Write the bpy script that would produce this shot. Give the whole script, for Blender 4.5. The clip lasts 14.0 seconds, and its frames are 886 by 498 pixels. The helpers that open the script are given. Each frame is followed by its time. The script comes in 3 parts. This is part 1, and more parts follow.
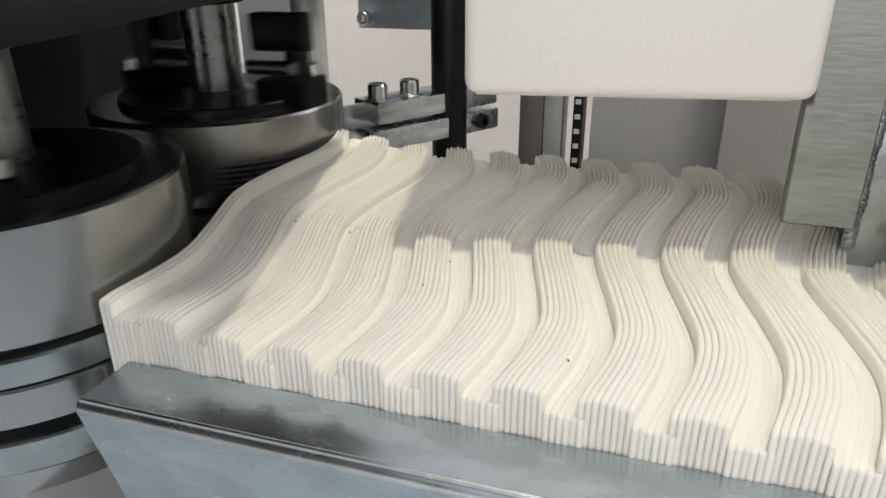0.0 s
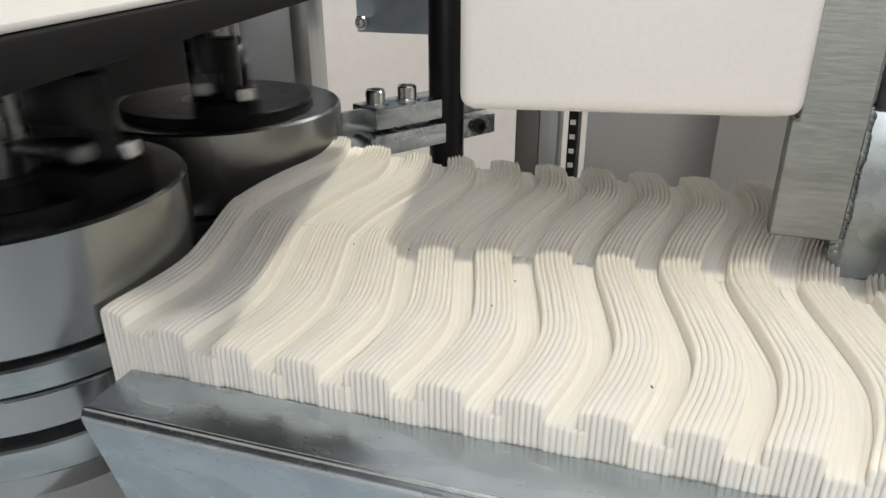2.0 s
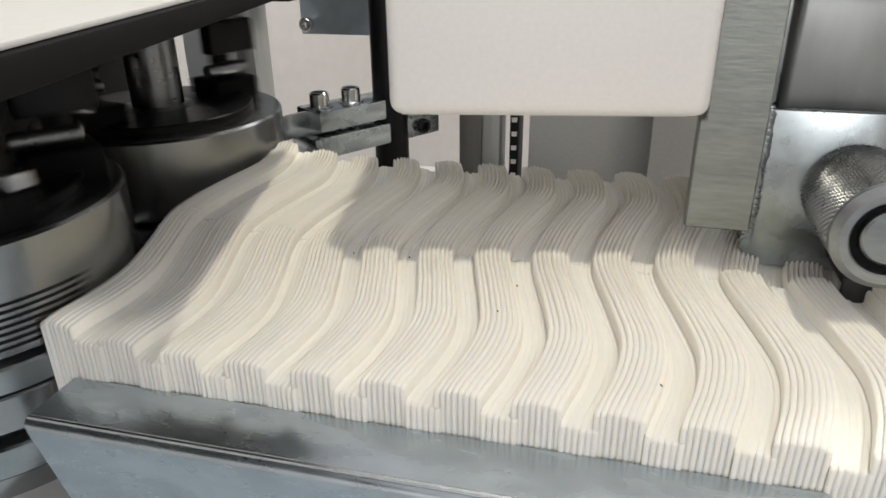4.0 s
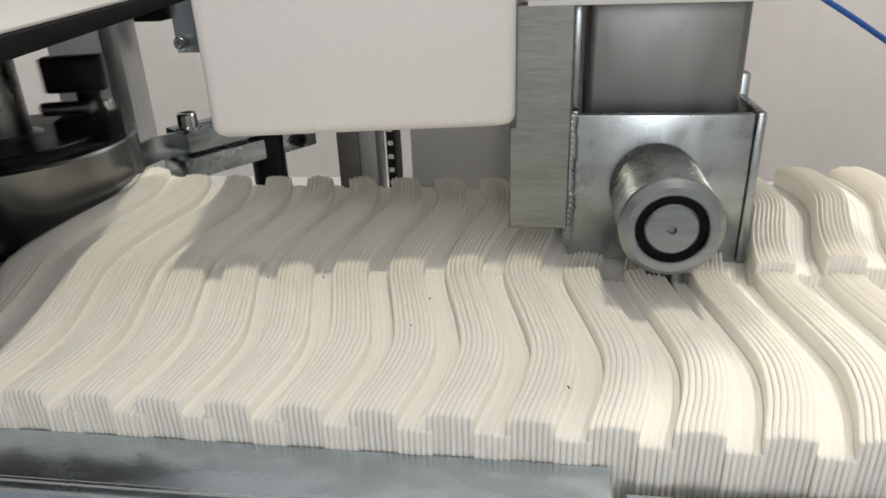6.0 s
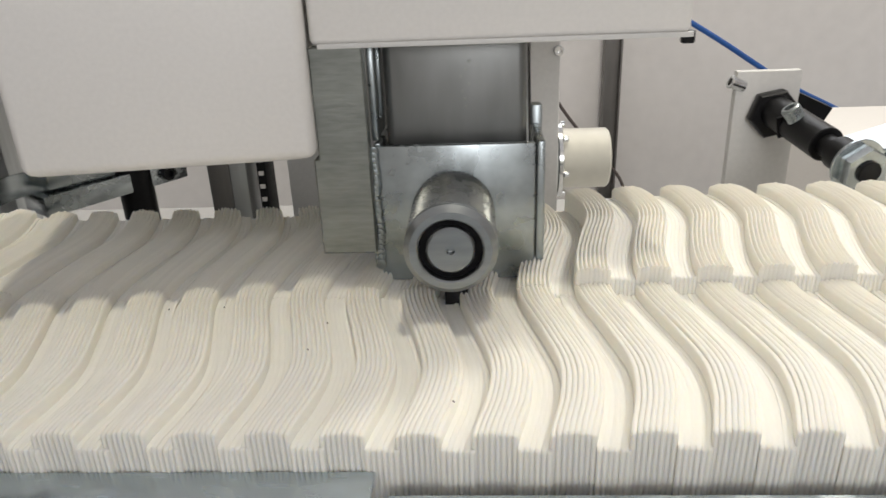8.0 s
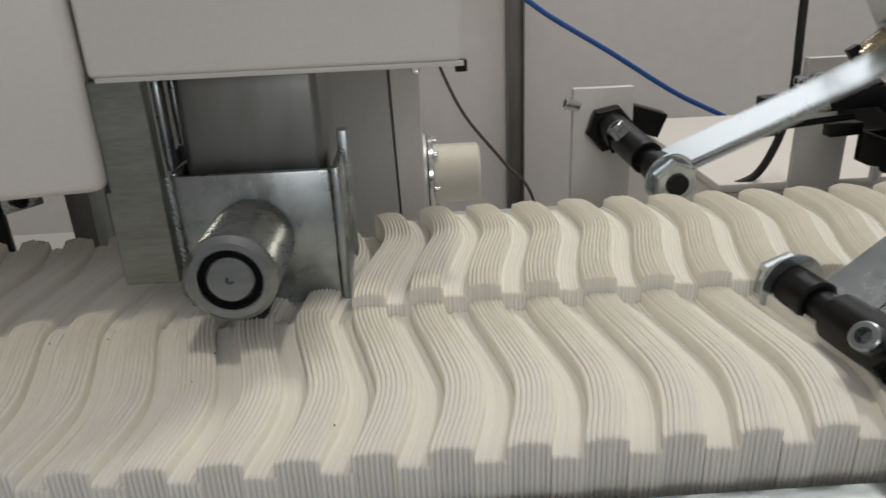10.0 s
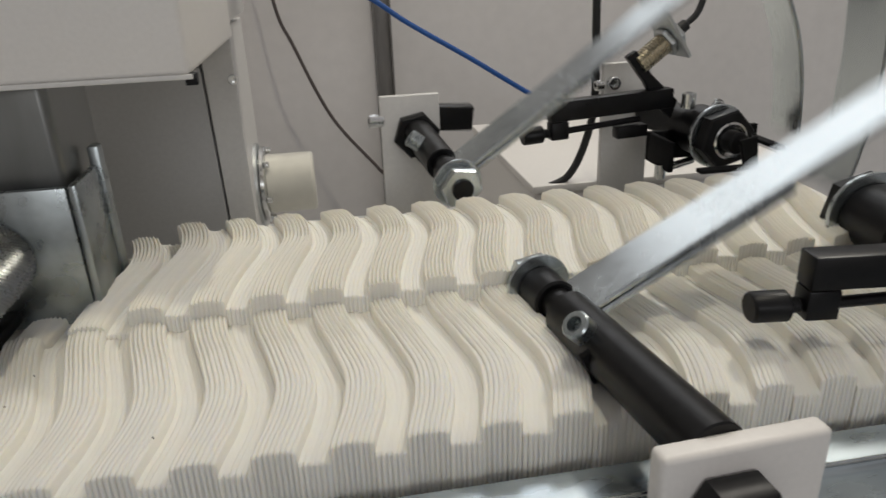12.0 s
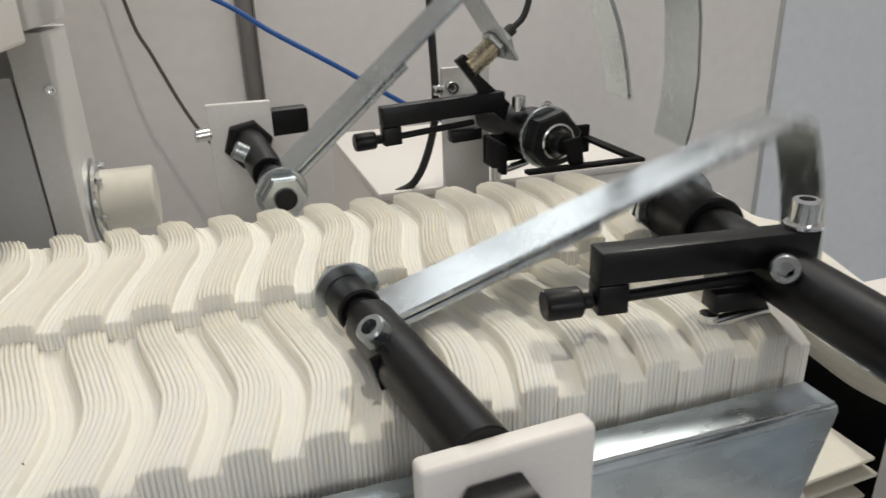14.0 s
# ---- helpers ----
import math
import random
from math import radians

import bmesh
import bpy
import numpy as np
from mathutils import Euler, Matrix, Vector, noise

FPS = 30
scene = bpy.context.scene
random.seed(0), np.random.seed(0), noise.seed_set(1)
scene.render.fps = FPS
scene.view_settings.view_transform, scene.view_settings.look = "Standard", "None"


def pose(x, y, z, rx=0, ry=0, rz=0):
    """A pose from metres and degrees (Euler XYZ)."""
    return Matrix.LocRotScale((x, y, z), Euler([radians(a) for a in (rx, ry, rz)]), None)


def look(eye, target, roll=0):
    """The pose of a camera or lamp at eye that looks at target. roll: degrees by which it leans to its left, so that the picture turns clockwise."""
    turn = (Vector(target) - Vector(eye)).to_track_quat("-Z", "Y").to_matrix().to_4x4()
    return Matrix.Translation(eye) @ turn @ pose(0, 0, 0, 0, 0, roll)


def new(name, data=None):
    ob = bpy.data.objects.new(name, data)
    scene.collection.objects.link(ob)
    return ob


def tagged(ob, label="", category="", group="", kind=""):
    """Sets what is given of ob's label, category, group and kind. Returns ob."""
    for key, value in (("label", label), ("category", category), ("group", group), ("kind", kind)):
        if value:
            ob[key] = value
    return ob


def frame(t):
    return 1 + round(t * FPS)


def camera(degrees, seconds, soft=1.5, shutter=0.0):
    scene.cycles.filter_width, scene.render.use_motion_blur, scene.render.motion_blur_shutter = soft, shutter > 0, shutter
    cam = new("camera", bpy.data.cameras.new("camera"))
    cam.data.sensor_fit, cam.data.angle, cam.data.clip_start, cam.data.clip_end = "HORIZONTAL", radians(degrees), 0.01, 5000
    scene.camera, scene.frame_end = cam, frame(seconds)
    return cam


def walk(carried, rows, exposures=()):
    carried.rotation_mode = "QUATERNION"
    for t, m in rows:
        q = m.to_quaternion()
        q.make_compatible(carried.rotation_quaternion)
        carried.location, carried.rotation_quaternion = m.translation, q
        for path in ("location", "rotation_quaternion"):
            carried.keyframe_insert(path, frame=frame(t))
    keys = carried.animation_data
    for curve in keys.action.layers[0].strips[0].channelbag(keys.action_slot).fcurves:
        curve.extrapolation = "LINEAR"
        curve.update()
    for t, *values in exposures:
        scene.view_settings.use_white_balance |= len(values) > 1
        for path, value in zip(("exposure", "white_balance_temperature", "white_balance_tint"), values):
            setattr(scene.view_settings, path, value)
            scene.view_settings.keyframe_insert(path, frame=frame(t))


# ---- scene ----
# ---------------------------------------------------------------- camera
cam = camera(64.7, 14.0, shutter=0.5)
PATH = [
    (0, (-0.104, -0.22, 0.148), (-0.659, 1.52, -0.667), -0.5),
    (0.5, (-0.101, -0.219, 0.151), (-0.649, 1.521, -0.668), -0.1),
    (1, (-0.1, -0.221, 0.151), (-0.648, 1.516, -0.675), -0.4),
    (1.5, (-0.103, -0.222, 0.153), (-0.649, 1.519, -0.665), -0.2),
    (2, (-0.102, -0.223, 0.155), (-0.651, 1.515, -0.668), -0.3),
    (4.5, (-0.08, -0.232, 0.165), (-0.485, 1.538, -0.674), -0.9),
    (5, (-0.068, -0.234, 0.168), (-0.436, 1.547, -0.663), -1.1),
    (5.5, (-0.056, -0.232, 0.166), (-0.384, 1.559, -0.661), -1.4),
    (6, (-0.046, -0.231, 0.168), (-0.316, 1.567, -0.665), -2.2),
    (6.5, (-0.04, -0.234, 0.171), (-0.263, 1.571, -0.663), -2.0),
    (7, (-0.029, -0.239, 0.175), (-0.166, 1.58, -0.644), -1.6),
    (7.5, (-0.009, -0.242, 0.174), (-0.124, 1.59, -0.621), -2.0),
    (10, (0.076, -0.247, 0.181), (0.125, 1.6, -0.585), -2.6),
    (10.5, (0.093, -0.249, 0.181), (0.232, 1.598, -0.575), -1.7),
    (11, (0.112, -0.25, 0.184), (0.307, 1.587, -0.582), -1.5),
    (11.5, (0.131, -0.253, 0.181), (0.349, 1.587, -0.572), -2.2),
    (12, (0.147, -0.255, 0.181), (0.434, 1.571, -0.582), -2.3),
    (12.5, (0.158, -0.256, 0.179), (0.506, 1.56, -0.584), -2.3),
    (13, (0.167, -0.254, 0.178), (0.606, 1.541, -0.587), -1.8),
    (13.5, (0.179, -0.255, 0.178), (0.663, 1.528, -0.588), -2.6),
    (14, (0.191, -0.256, 0.175), (0.746, 1.514, -0.572), -1.8),
]
walk(cam, [(r[0], look(*r[1:])) for r in PATH], exposures=[(0, 0.43), (2, 0.41), (4.5, 0.26), (5.5, 0.03), (6, 0.06), (7.5, 0.03), (10, -0.84), (12.5, -0.78), (13.5, -0.64), (14, -0.42)])

# ---------------------------------------------------------------- light
world = bpy.data.worlds.new("hall_air")
scene.world = world
world.use_nodes = True
world.node_tree.nodes["Background"].inputs[0].default_value = (1.0, 0.966, 0.975, 1)
world.node_tree.nodes["Background"].inputs[1].default_value = 0.52


def lamp(name, eye, target, size, power, color):
    data = bpy.data.lights.new(name, "AREA")
    data.shape, data.size, data.energy, data.color = "DISK", size, power, color
    ob = new(name, data)
    ob.matrix_world = look(eye, target)
    return ob


lamp("hall_lamp_key", (1.30, 1.02, 2.1), (0.0, 0.0, 0.04), 0.22, 29, (1.0, 0.94, 0.83))
lamp("hall_lamp_side", (0.28, 0.10, 2.5), (-0.1, 0.0, 0.04), 0.08, 20, (1.0, 0.93, 0.76))
# added fill from the viewing side, brightens upright faces; no known lamp there
lamp("fill_lamp_front", (0.3, -2.6, 0.75), (0.1, 0.0, 0.1), 0.9, 15, (0.97, 0.98, 1.0))
# unseen large panel, added so the zinc strips have something bright to reflect
lamp("sheen_lamp_rear", (0.8, 2.0, 1.7), (0.25, 0.0, 0.05), 1.4, 14, (0.96, 0.98, 1.0))


# ---------------------------------------------------------------- materials
def material(name, color, rough=0.5, metal=0.0, spread=0.12, grain=60.0, bump=0.1, stretch=(1, 1, 1), stain=8.0,
             rspread=0.12, coat=0.0, bdist=0.0004, second=None):
    m = bpy.data.materials.new(name)
    m.use_nodes = True
    nt = m.node_tree
    b = nt.nodes["Principled BSDF"]
    tex = nt.nodes.new("ShaderNodeTexCoord")
    mp = nt.nodes.new("ShaderNodeMapping")
    mp.inputs["Scale"].default_value = stretch
    nt.links.new(tex.outputs["Object"], mp.inputs["Vector"])
    n1 = nt.nodes.new("ShaderNodeTexNoise")
    n1.inputs["Scale"].default_value, n1.inputs["Detail"].default_value = grain, 6
    n2 = nt.nodes.new("ShaderNodeTexNoise")
    n2.inputs["Scale"].default_value, n2.inputs["Detail"].default_value = stain, 3
    for n in (n1, n2):
        nt.links.new(mp.outputs["Vector"], n.inputs["Vector"])
    mix = nt.nodes.new("ShaderNodeMath")
    mix.operation = "MULTIPLY_ADD"
    mix.inputs[1].default_value, mix.inputs[2].default_value = 0.5, 0.0
    add = nt.nodes.new("ShaderNodeMath")
    add.operation = "MULTIPLY_ADD"
    add.inputs[1].default_value = 0.5
    nt.links.new(n1.outputs["Fac"], mix.inputs[0])
    nt.links.new(n2.outputs["Fac"], add.inputs[0])
    nt.links.new(mix.outputs[0], add.inputs[2])
    ramp = nt.nodes.new("ShaderNodeValToRGB")
    lo = [c * (1 - spread) for c in color]
    hi = [min(1.0, c * (1 + spread)) for c in (second or color)]
    ramp.color_ramp.elements[0].position, ramp.color_ramp.elements[1].position = 0.34, 0.66
    ramp.color_ramp.elements[0].color, ramp.color_ramp.elements[1].color = (*lo, 1), (*hi, 1)
    nt.links.new(add.outputs[0], ramp.inputs[0])
    nt.links.new(ramp.outputs[0], b.inputs["Base Color"])
    rr = nt.nodes.new("ShaderNodeMapRange")
    rr.inputs["From Min"].default_value, rr.inputs["From Max"].default_value = 0.3, 0.7
    rr.inputs["To Min"].default_value, rr.inputs["To Max"].default_value = max(0.04, rough - rspread), min(1, rough + rspread)
    nt.links.new(add.outputs[0], rr.inputs[0])
    nt.links.new(rr.outputs[0], b.inputs["Roughness"])
    b.inputs["Metallic"].default_value = metal
    b.inputs["Coat Weight"].default_value = coat
    if bump:
        bp = nt.nodes.new("ShaderNodeBump")
        bp.inputs["Strength"].default_value, bp.inputs["Distance"].default_value = bump, bdist
        nt.links.new(n1.outputs["Fac"], bp.inputs["Height"])
        nt.links.new(bp.outputs[0], b.inputs["Normal"])
    return m


def paper_material():
    m = material("paper", (0.87, 0.842, 0.765), 0.95, 0, 0.03, 900, 0.35, (1, 0.12, 1), 25, 0.03, bdist=0.0003)
    nt = m.node_tree
    b = nt.nodes["Principled BSDF"]
    b.inputs["Specular IOR Level"].default_value = 0.15
    b.inputs["Subsurface Weight"].default_value = 0.35
    b.inputs["Subsurface Radius"].default_value = (1.0, 0.8, 0.55)
    b.inputs["Subsurface Scale"].default_value = 0.0035
    info = nt.nodes.new("ShaderNodeObjectInfo")
    rng = nt.nodes.new("ShaderNodeMapRange")
    rng.inputs["To Min"].default_value, rng.inputs["To Max"].default_value = 0.97, 1.02
    nt.links.new(info.outputs["Random"], rng.inputs[0])
    hs = nt.nodes.new("ShaderNodeHueSaturation")
    link = b.inputs["Base Color"].links[0]
    src = link.from_socket
    nt.links.new(src, hs.inputs["Color"])
    nt.links.new(rng.outputs[0], hs.inputs["Value"])
    nt.links.new(hs.outputs[0], b.inputs["Base Color"])
    return m


PAPER = paper_material()

GALV = material("galvanised_steel", (0.36, 0.395, 0.405), 0.30, 0.92, 0.26, 90, 0.12, (1, 1, 1), 26, 0.14)
RAIL = material("rail_sheet", (0.45, 0.51, 0.55), 0.27, 0.92, 0.16, 120, 0.10, (0.4, 1, 1), 30, 0.08)
ZINC = material("bright_zinc", (0.50, 0.54, 0.555), 0.24, 0.95, 0.12, 160, 0.08, (1, 1, 1), 18, 0.08)
BRUSHED = material("brushed_steel", (0.29, 0.305, 0.31), 0.33, 0.95, 0.2, 260, 0.12, (0.15, 1, 1), 14, 0.1)
BAR = material("scaled_bar_steel", (0.25, 0.26, 0.24), 0.45, 0.8, 0.22, 500, 0.3, (0.2, 1, 1.2), 60, 0.14)
KNURL = material("knurled_steel", (0.30, 0.315, 0.32), 0.26, 0.95, 0.12, 160, 0.05)
TUBE = material("tube_steel", (0.235, 0.24, 0.235), 0.38, 0.85, 0.16, 90, 0.1, (1, 1, 0.3), 20, 0.1)
CHROME = material("bright_screw_steel", (0.72, 0.73, 0.73), 0.16, 1.0, 0.1, 200, 0.05, (1, 1, 1), 40, 0.06)
DRUM = material("ground_drum_steel", (0.34, 0.35, 0.35), 0.22, 0.95, 0.16, 220, 0.1, (1, 1, 0.05), 18, 0.08)
BLACK = material("black_oxide", (0.009, 0.009, 0.010), 0.36, 0.2, 0.3, 220, 0.12, (1, 1, 1), 30, 0.1)
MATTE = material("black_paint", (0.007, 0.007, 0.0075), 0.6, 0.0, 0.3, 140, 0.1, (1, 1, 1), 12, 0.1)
for m, spec in ((BLACK, 0.28), (MATTE, 0.10)):
    m.node_tree.nodes["Principled BSDF"].inputs["Specular IOR Level"].default_value = spec
RUBBER = material("black_rubber", (0.016, 0.016, 0.017), 0.55, 0.0, 0.2, 140, 0.1)
WHITE = material("white_powder_coat", (0.81, 0.785, 0.755), 0.45, 0.0, 0.035, 500, 0.12, (1, 1, 1), 7, 0.06, bdist=0.0002)
WALLW = material("white_partition", (0.86, 0.825, 0.80), 0.7, 0.0, 0.04, 40, 0.05, (1, 1, 1), 2.5, 0.1)
BLUEW = material("bluish_partition", (0.80, 0.83, 0.87), 0.6, 0.0, 0.04, 40, 0.05, (1, 1, 1), 2.5, 0.1)
GREY = material("grey_panel", (0.51, 0.51, 0.505), 0.5, 0.0, 0.06, 300, 0.1, (1, 1, 1), 5, 0.08)
LIGHTGREY = material("light_grey_paint", (0.69, 0.68, 0.66), 0.45, 0.0, 0.05, 300, 0.1, (1, 1, 1), 6, 0.08)
ALU = material("anodised_aluminium", (0.58, 0.60, 0.60), 0.36, 0.8, 0.1, 260, 0.1, (1, 1, 0.1), 15, 0.08)
BLUEPLATE = material("passivated_plate", (0.48, 0.56, 0.62), 0.35, 0.75, 0.16, 60, 0.08, (1, 1, 1), 12, 0.1)
NYLON = material("nylon", (0.74, 0.72, 0.64), 0.45, 0.0, 0.05, 80, 0.1, (1, 1, 1), 20, 0.08)
BRASS = material("nickel_brass", (0.50, 0.44, 0.32), 0.28, 0.95, 0.15, 200, 0.1, (1, 1, 1), 30, 0.08)
BLUE = material("blue_hose", (0.02, 0.10, 0.36), 0.35, 0.0, 0.1, 90, 0.05)
WIRE = material("brown_wire", (0.10, 0.08, 0.075), 0.5, 0.0, 0.1, 90, 0.05)
CHANNEL = material("worn_channel", (0.20, 0.19, 0.18), 0.5, 0.5, 0.3, 60, 0.2, (1, 1, 0.2), 14, 0.12)
FLOOR = material("hall_floor", (0.44, 0.50, 0.55), 0.5, 0.0, 0.15, 30, 0.1, (1, 1, 1), 2, 0.1)


# ---------------------------------------------------------------- mesh tools
def mesh_of(name, bm, mat, smooth=40):
    bmesh.ops.recalc_face_normals(bm, faces=bm.faces)
    me = bpy.data.meshes.new(name)
    bm.to_mesh(me)
    bm.free()
    me.materials.append(mat)
    if smooth:
        me.polygons.foreach_set("use_smooth", [True] * len(me.polygons))
        me.set_sharp_from_angle(angle=radians(smooth))
    return me


def thing(name, at, label, category, group="", kind="", turn=0):
    ob = new(name)
    ob.empty_display_size = 0.01
    ob.matrix_basis = pose(*at, 0, 0, turn)
    return tagged(ob, label, category, group, kind)


def part(name, bm, mat, parent, label="", smooth=40):
    ob = new(name, mesh_of(name, bm, mat, smooth))
    ob.parent = parent
    return tagged(ob, label)


def solo(name, bm, mat, label, category, group="", kind="", smooth=40):
    return tagged(new(name, mesh_of(name, bm, mat, smooth)), label, category, group, kind)


def box(x0, x1, y0, y1, z0, z1, bevel=0.0, seg=2, bm=None):
    own = bmesh.new()
    bmesh.ops.create_cube(own, size=1, matrix=Matrix.LocRotScale(((x0 + x1) / 2, (y0 + y1) / 2, (z0 + z1) / 2), None, (x1 - x0, y1 - y0, z1 - z0)))
    if bevel:
        bmesh.ops.bevel(own, geom=own.edges[:], offset=bevel, segments=seg, affect="EDGES", profile=0.5)
    return merge(bm, own)


def merge(bm, own, m=None):
    if m is not None:
        bmesh.ops.transform(own, matrix=m, verts=own.verts)
    if bm is None:
        return own
    me = bpy.data.meshes.new("tmp")
    own.to_mesh(me)
    own.free()
    bm.from_mesh(me)
    bpy.data.meshes.remove(me)
    return bm


def lathe(profile, p0, p1, seg=32, bm=None, closed=True):
    """A turned body: (along, radius) pairs, from p0 towards p1, in metres along the axis."""
    own = bmesh.new()
    rings = []
    for a, r in profile:
        if r < 1e-6:
            rings.append([own.verts.new((0, 0, a))])
        else:
            rings.append([own.verts.new((r * math.cos(2 * math.pi * i / seg), r * math.sin(2 * math.pi * i / seg), a)) for i in range(seg)])
    for A, B in zip(rings, rings[1:]):
        for i in range(seg):
            j = (i + 1) % seg
            if len(A) == 1 and len(B) == 1:
                continue
            if len(A) == 1:
                own.faces.new((A[0], B[j], B[i]))
            elif len(B) == 1:
                own.faces.new((A[i], A[j], B[0]))
            else:
                own.faces.new((A[i], A[j], B[j], B[i]))
    if closed:
        for ring in (rings[0], rings[-1]):
            if len(ring) > 1:
                own.faces.new(ring)
    d = Vector(p1) - Vector(p0)
    m = Matrix.Translation(p0) @ d.to_track_quat("Z", "Y").to_matrix().to_4x4()
    return merge(bm, own, m)


def rod(p0, p1, r, seg=24, ch=0.0006, bm=None):
    n = (Vector(p1) - Vector(p0)).length
    ch = min(ch, r * 0.4, n * 0.3)
    return lathe([(0, r - ch), (ch, r), (n - ch, r), (n, r - ch)], p0, p1, seg, bm)


def hexa(p0, p1, af, bm=None, turn=0.0, hole=0.0):
    """A hexagonal nut or head, af across the flats."""
    n = (Vector(p1) - Vector(p0)).length
    R = af / math.sqrt(3)
    own = bmesh.new()
    ch = min(0.0012, n * 0.2)
    rings = []
    for a, r in ((0, R * 0.93), (ch, R), (n - ch, R), (n, R * 0.93)):
        rings.append([own.verts.new((r * math.cos(turn + math.pi * i / 3), r * math.sin(turn + math.pi * i / 3), a)) for i in range(6)])
    for A, B in zip(rings, rings[1:]):
        for i in range(6):
            own.faces.new((A[i], A[(i + 1) % 6], B[(i + 1) % 6], B[i]))
    own.faces.new(rings[0]), own.faces.new(rings[-1])
    d = Vector(p1) - Vector(p0)
    return merge(bm, own, Matrix.Translation(p0) @ d.to_track_quat("Z", "Y").to_matrix().to_4x4())


def cap_screw(p0, p1, r, bm=None):
    """A socket head: p0 seat, p1 top, with a hexagon socket."""
    n = (Vector(p1) - Vector(p0)).length
    prof = [(0, r), (n - r * 0.14, r), (n, r * 0.88), (n, r * 0.56), (n * 0.45, r * 0.52), (n * 0.4, 0)]
    return lathe(prof, p0, p1, 24, bm)


def tube(points, r, seg=10, sub=8, bm=None):
    """A round line through points, smoothly bent."""
    P = [Vector(p) for p in points]
    Q = [P[0] * 2 - P[1]] + P + [P[-1] * 2 - P[-2]]
    line = []
    for i in range(1, len(Q) - 2):
        a, b, c, d = Q[i - 1:i + 3]
        for k in range(sub):
            t = k / sub
            line.append(0.5 * (2 * b + (c - a) * t + (2 * a - 5 * b + 4 * c - d) * t * t + (3 * b - a - 3 * c + d) * t ** 3))
    line.append(P[-1])
    own = bmesh.new()
    rings = []
    for i, p in enumerate(line):
        d = (line[min(i + 1, len(line) - 1)] - line[max(i - 1, 0)]).normalized()
        s = d.orthogonal().normalized() if i == 0 else (s - d * s.dot(d)).normalized()
        u = d.cross(s)
        rings.append([own.verts.new(p + r * (math.cos(2 * math.pi * k / seg) * s + math.sin(2 * math.pi * k / seg) * u)) for k in range(seg)])
    for A, B in zip(rings, rings[1:]):
        for k in range(seg):
            own.faces.new((A[k], A[(k + 1) % seg], B[(k + 1) % seg], B[k]))
    own.faces.new(rings[0]), own.faces.new(rings[-1])
    return merge(bm, own)


def strip(line, w0, w1, thick, bm=None):
    """A flat strip: line of (x, z) along it, across y from w0 to w1."""
    own = bmesh.new()
    rows = []
    P = [Vector((x, 0, z)) for x, z in line]
    for i, p in enumerate(P):
        d = (P[min(i + 1, len(P) - 1)] - P[max(i - 1, 0)]).normalized()
        n = Vector((-d.z, 0, d.x)) * thick / 2
        c = thick * 0.3
        sec = []
        for y, s, k in ((w0 + c, 1, 0), (w1 - c, 1, 0), (w1, 0.4, 0), (w1, -0.4, 0), (w1 - c, -1, 0), (w0 + c, -1, 0), (w0, -0.4, 0), (w0, 0.4, 0)):
            sec.append(own.verts.new(p + n * s + Vector((0, y, 0))))
        rows.append(sec)
    for A, B in zip(rows, rows[1:]):
        for k in range(8):
            own.faces.new((A[k], A[(k + 1) % 8], B[(k + 1) % 8], B[k]))
    own.faces.new(rows[0]), own.faces.new(rows[-1])
    return merge(bm, own)


def plate_xz(outline, y0, y1, bevel=0.0006):
    """A plate cut to an outline of (x, z), between y0 and y1."""
    bm = bmesh.new()
    f = bm.faces.new([bm.verts.new((x, y0, z)) for x, z in outline])
    ext = bmesh.ops.extrude_face_region(bm, geom=[f])
    bmesh.ops.translate(bm, vec=(0, y1 - y0, 0), verts=[v for v in ext["geom"] if isinstance(v, bmesh.types.BMVert)])
    bmesh.ops.bevel(bm, geom=bm.edges[:], offset=bevel, segments=1, affect="EDGES")
    return bm


# ---------------------------------------------------------------- the hall
def hall():
    solo("floor", box(-3, 4, -3.5, 3, -1.0, -0.9), FLOOR, "pale bluish grey painted hall floor", "floor", kind="structure")
    solo("wall_back", box(-3, 1.434, 1.10, 1.14, -0.9, 0.62), WALLW, "white partition wall behind the machine", "wall", kind="structure")
    solo("wall_back_blue", box(1.44, 4, 1.095, 1.14, -0.9, 0.62), BLUEW, "bluish white partition panel beside the machine", "wall", kind="structure")
    solo("wall_front", box(-3, 4, -3.6, -3.5, -0.9, 3.0), WALLW, "pale hall wall", "wall", kind="structure")
    solo("wall_left", box(-3.1, -3, -3.5, 3, -0.9, 3.0), WALLW, "pale hall wall", "wall", kind="structure")
    solo("wall_right", box(4, 4.1, -3.5, 3, -0.9, 3.0), WALLW, "pale hall wall", "wall", kind="structure")
    solo("wall_far", box(-3, 4, 3, 3.1, -0.9, 3.0), WALLW, "pale hall wall", "wall", kind="structure")
    bm = box(1.4342, 1.4398, 1.09, 1.14, -0.9, 0.62, 0.001)
    solo("trim", bm, ALU, "thin aluminium joint strip between partition panels", "trim", kind="structure")
    c = thing("wall_channel", (0.2602, 1.08, -0.9), "worn dark steel channel standing against the partition", "channel")
    part("web", box(-0.0165, 0.0165, 0.0, 0.005, 0, 1.5, 0.0008), CHANNEL, c)
    part("flange", box(-0.0165, -0.013, -0.015, 0.0, 0, 1.5, 0.0008), CHANNEL, c)
    part("flange", box(0.013, 0.0165, -0.015, 0.0, 0, 1.5, 0.0008), CHANNEL, c)


hall()


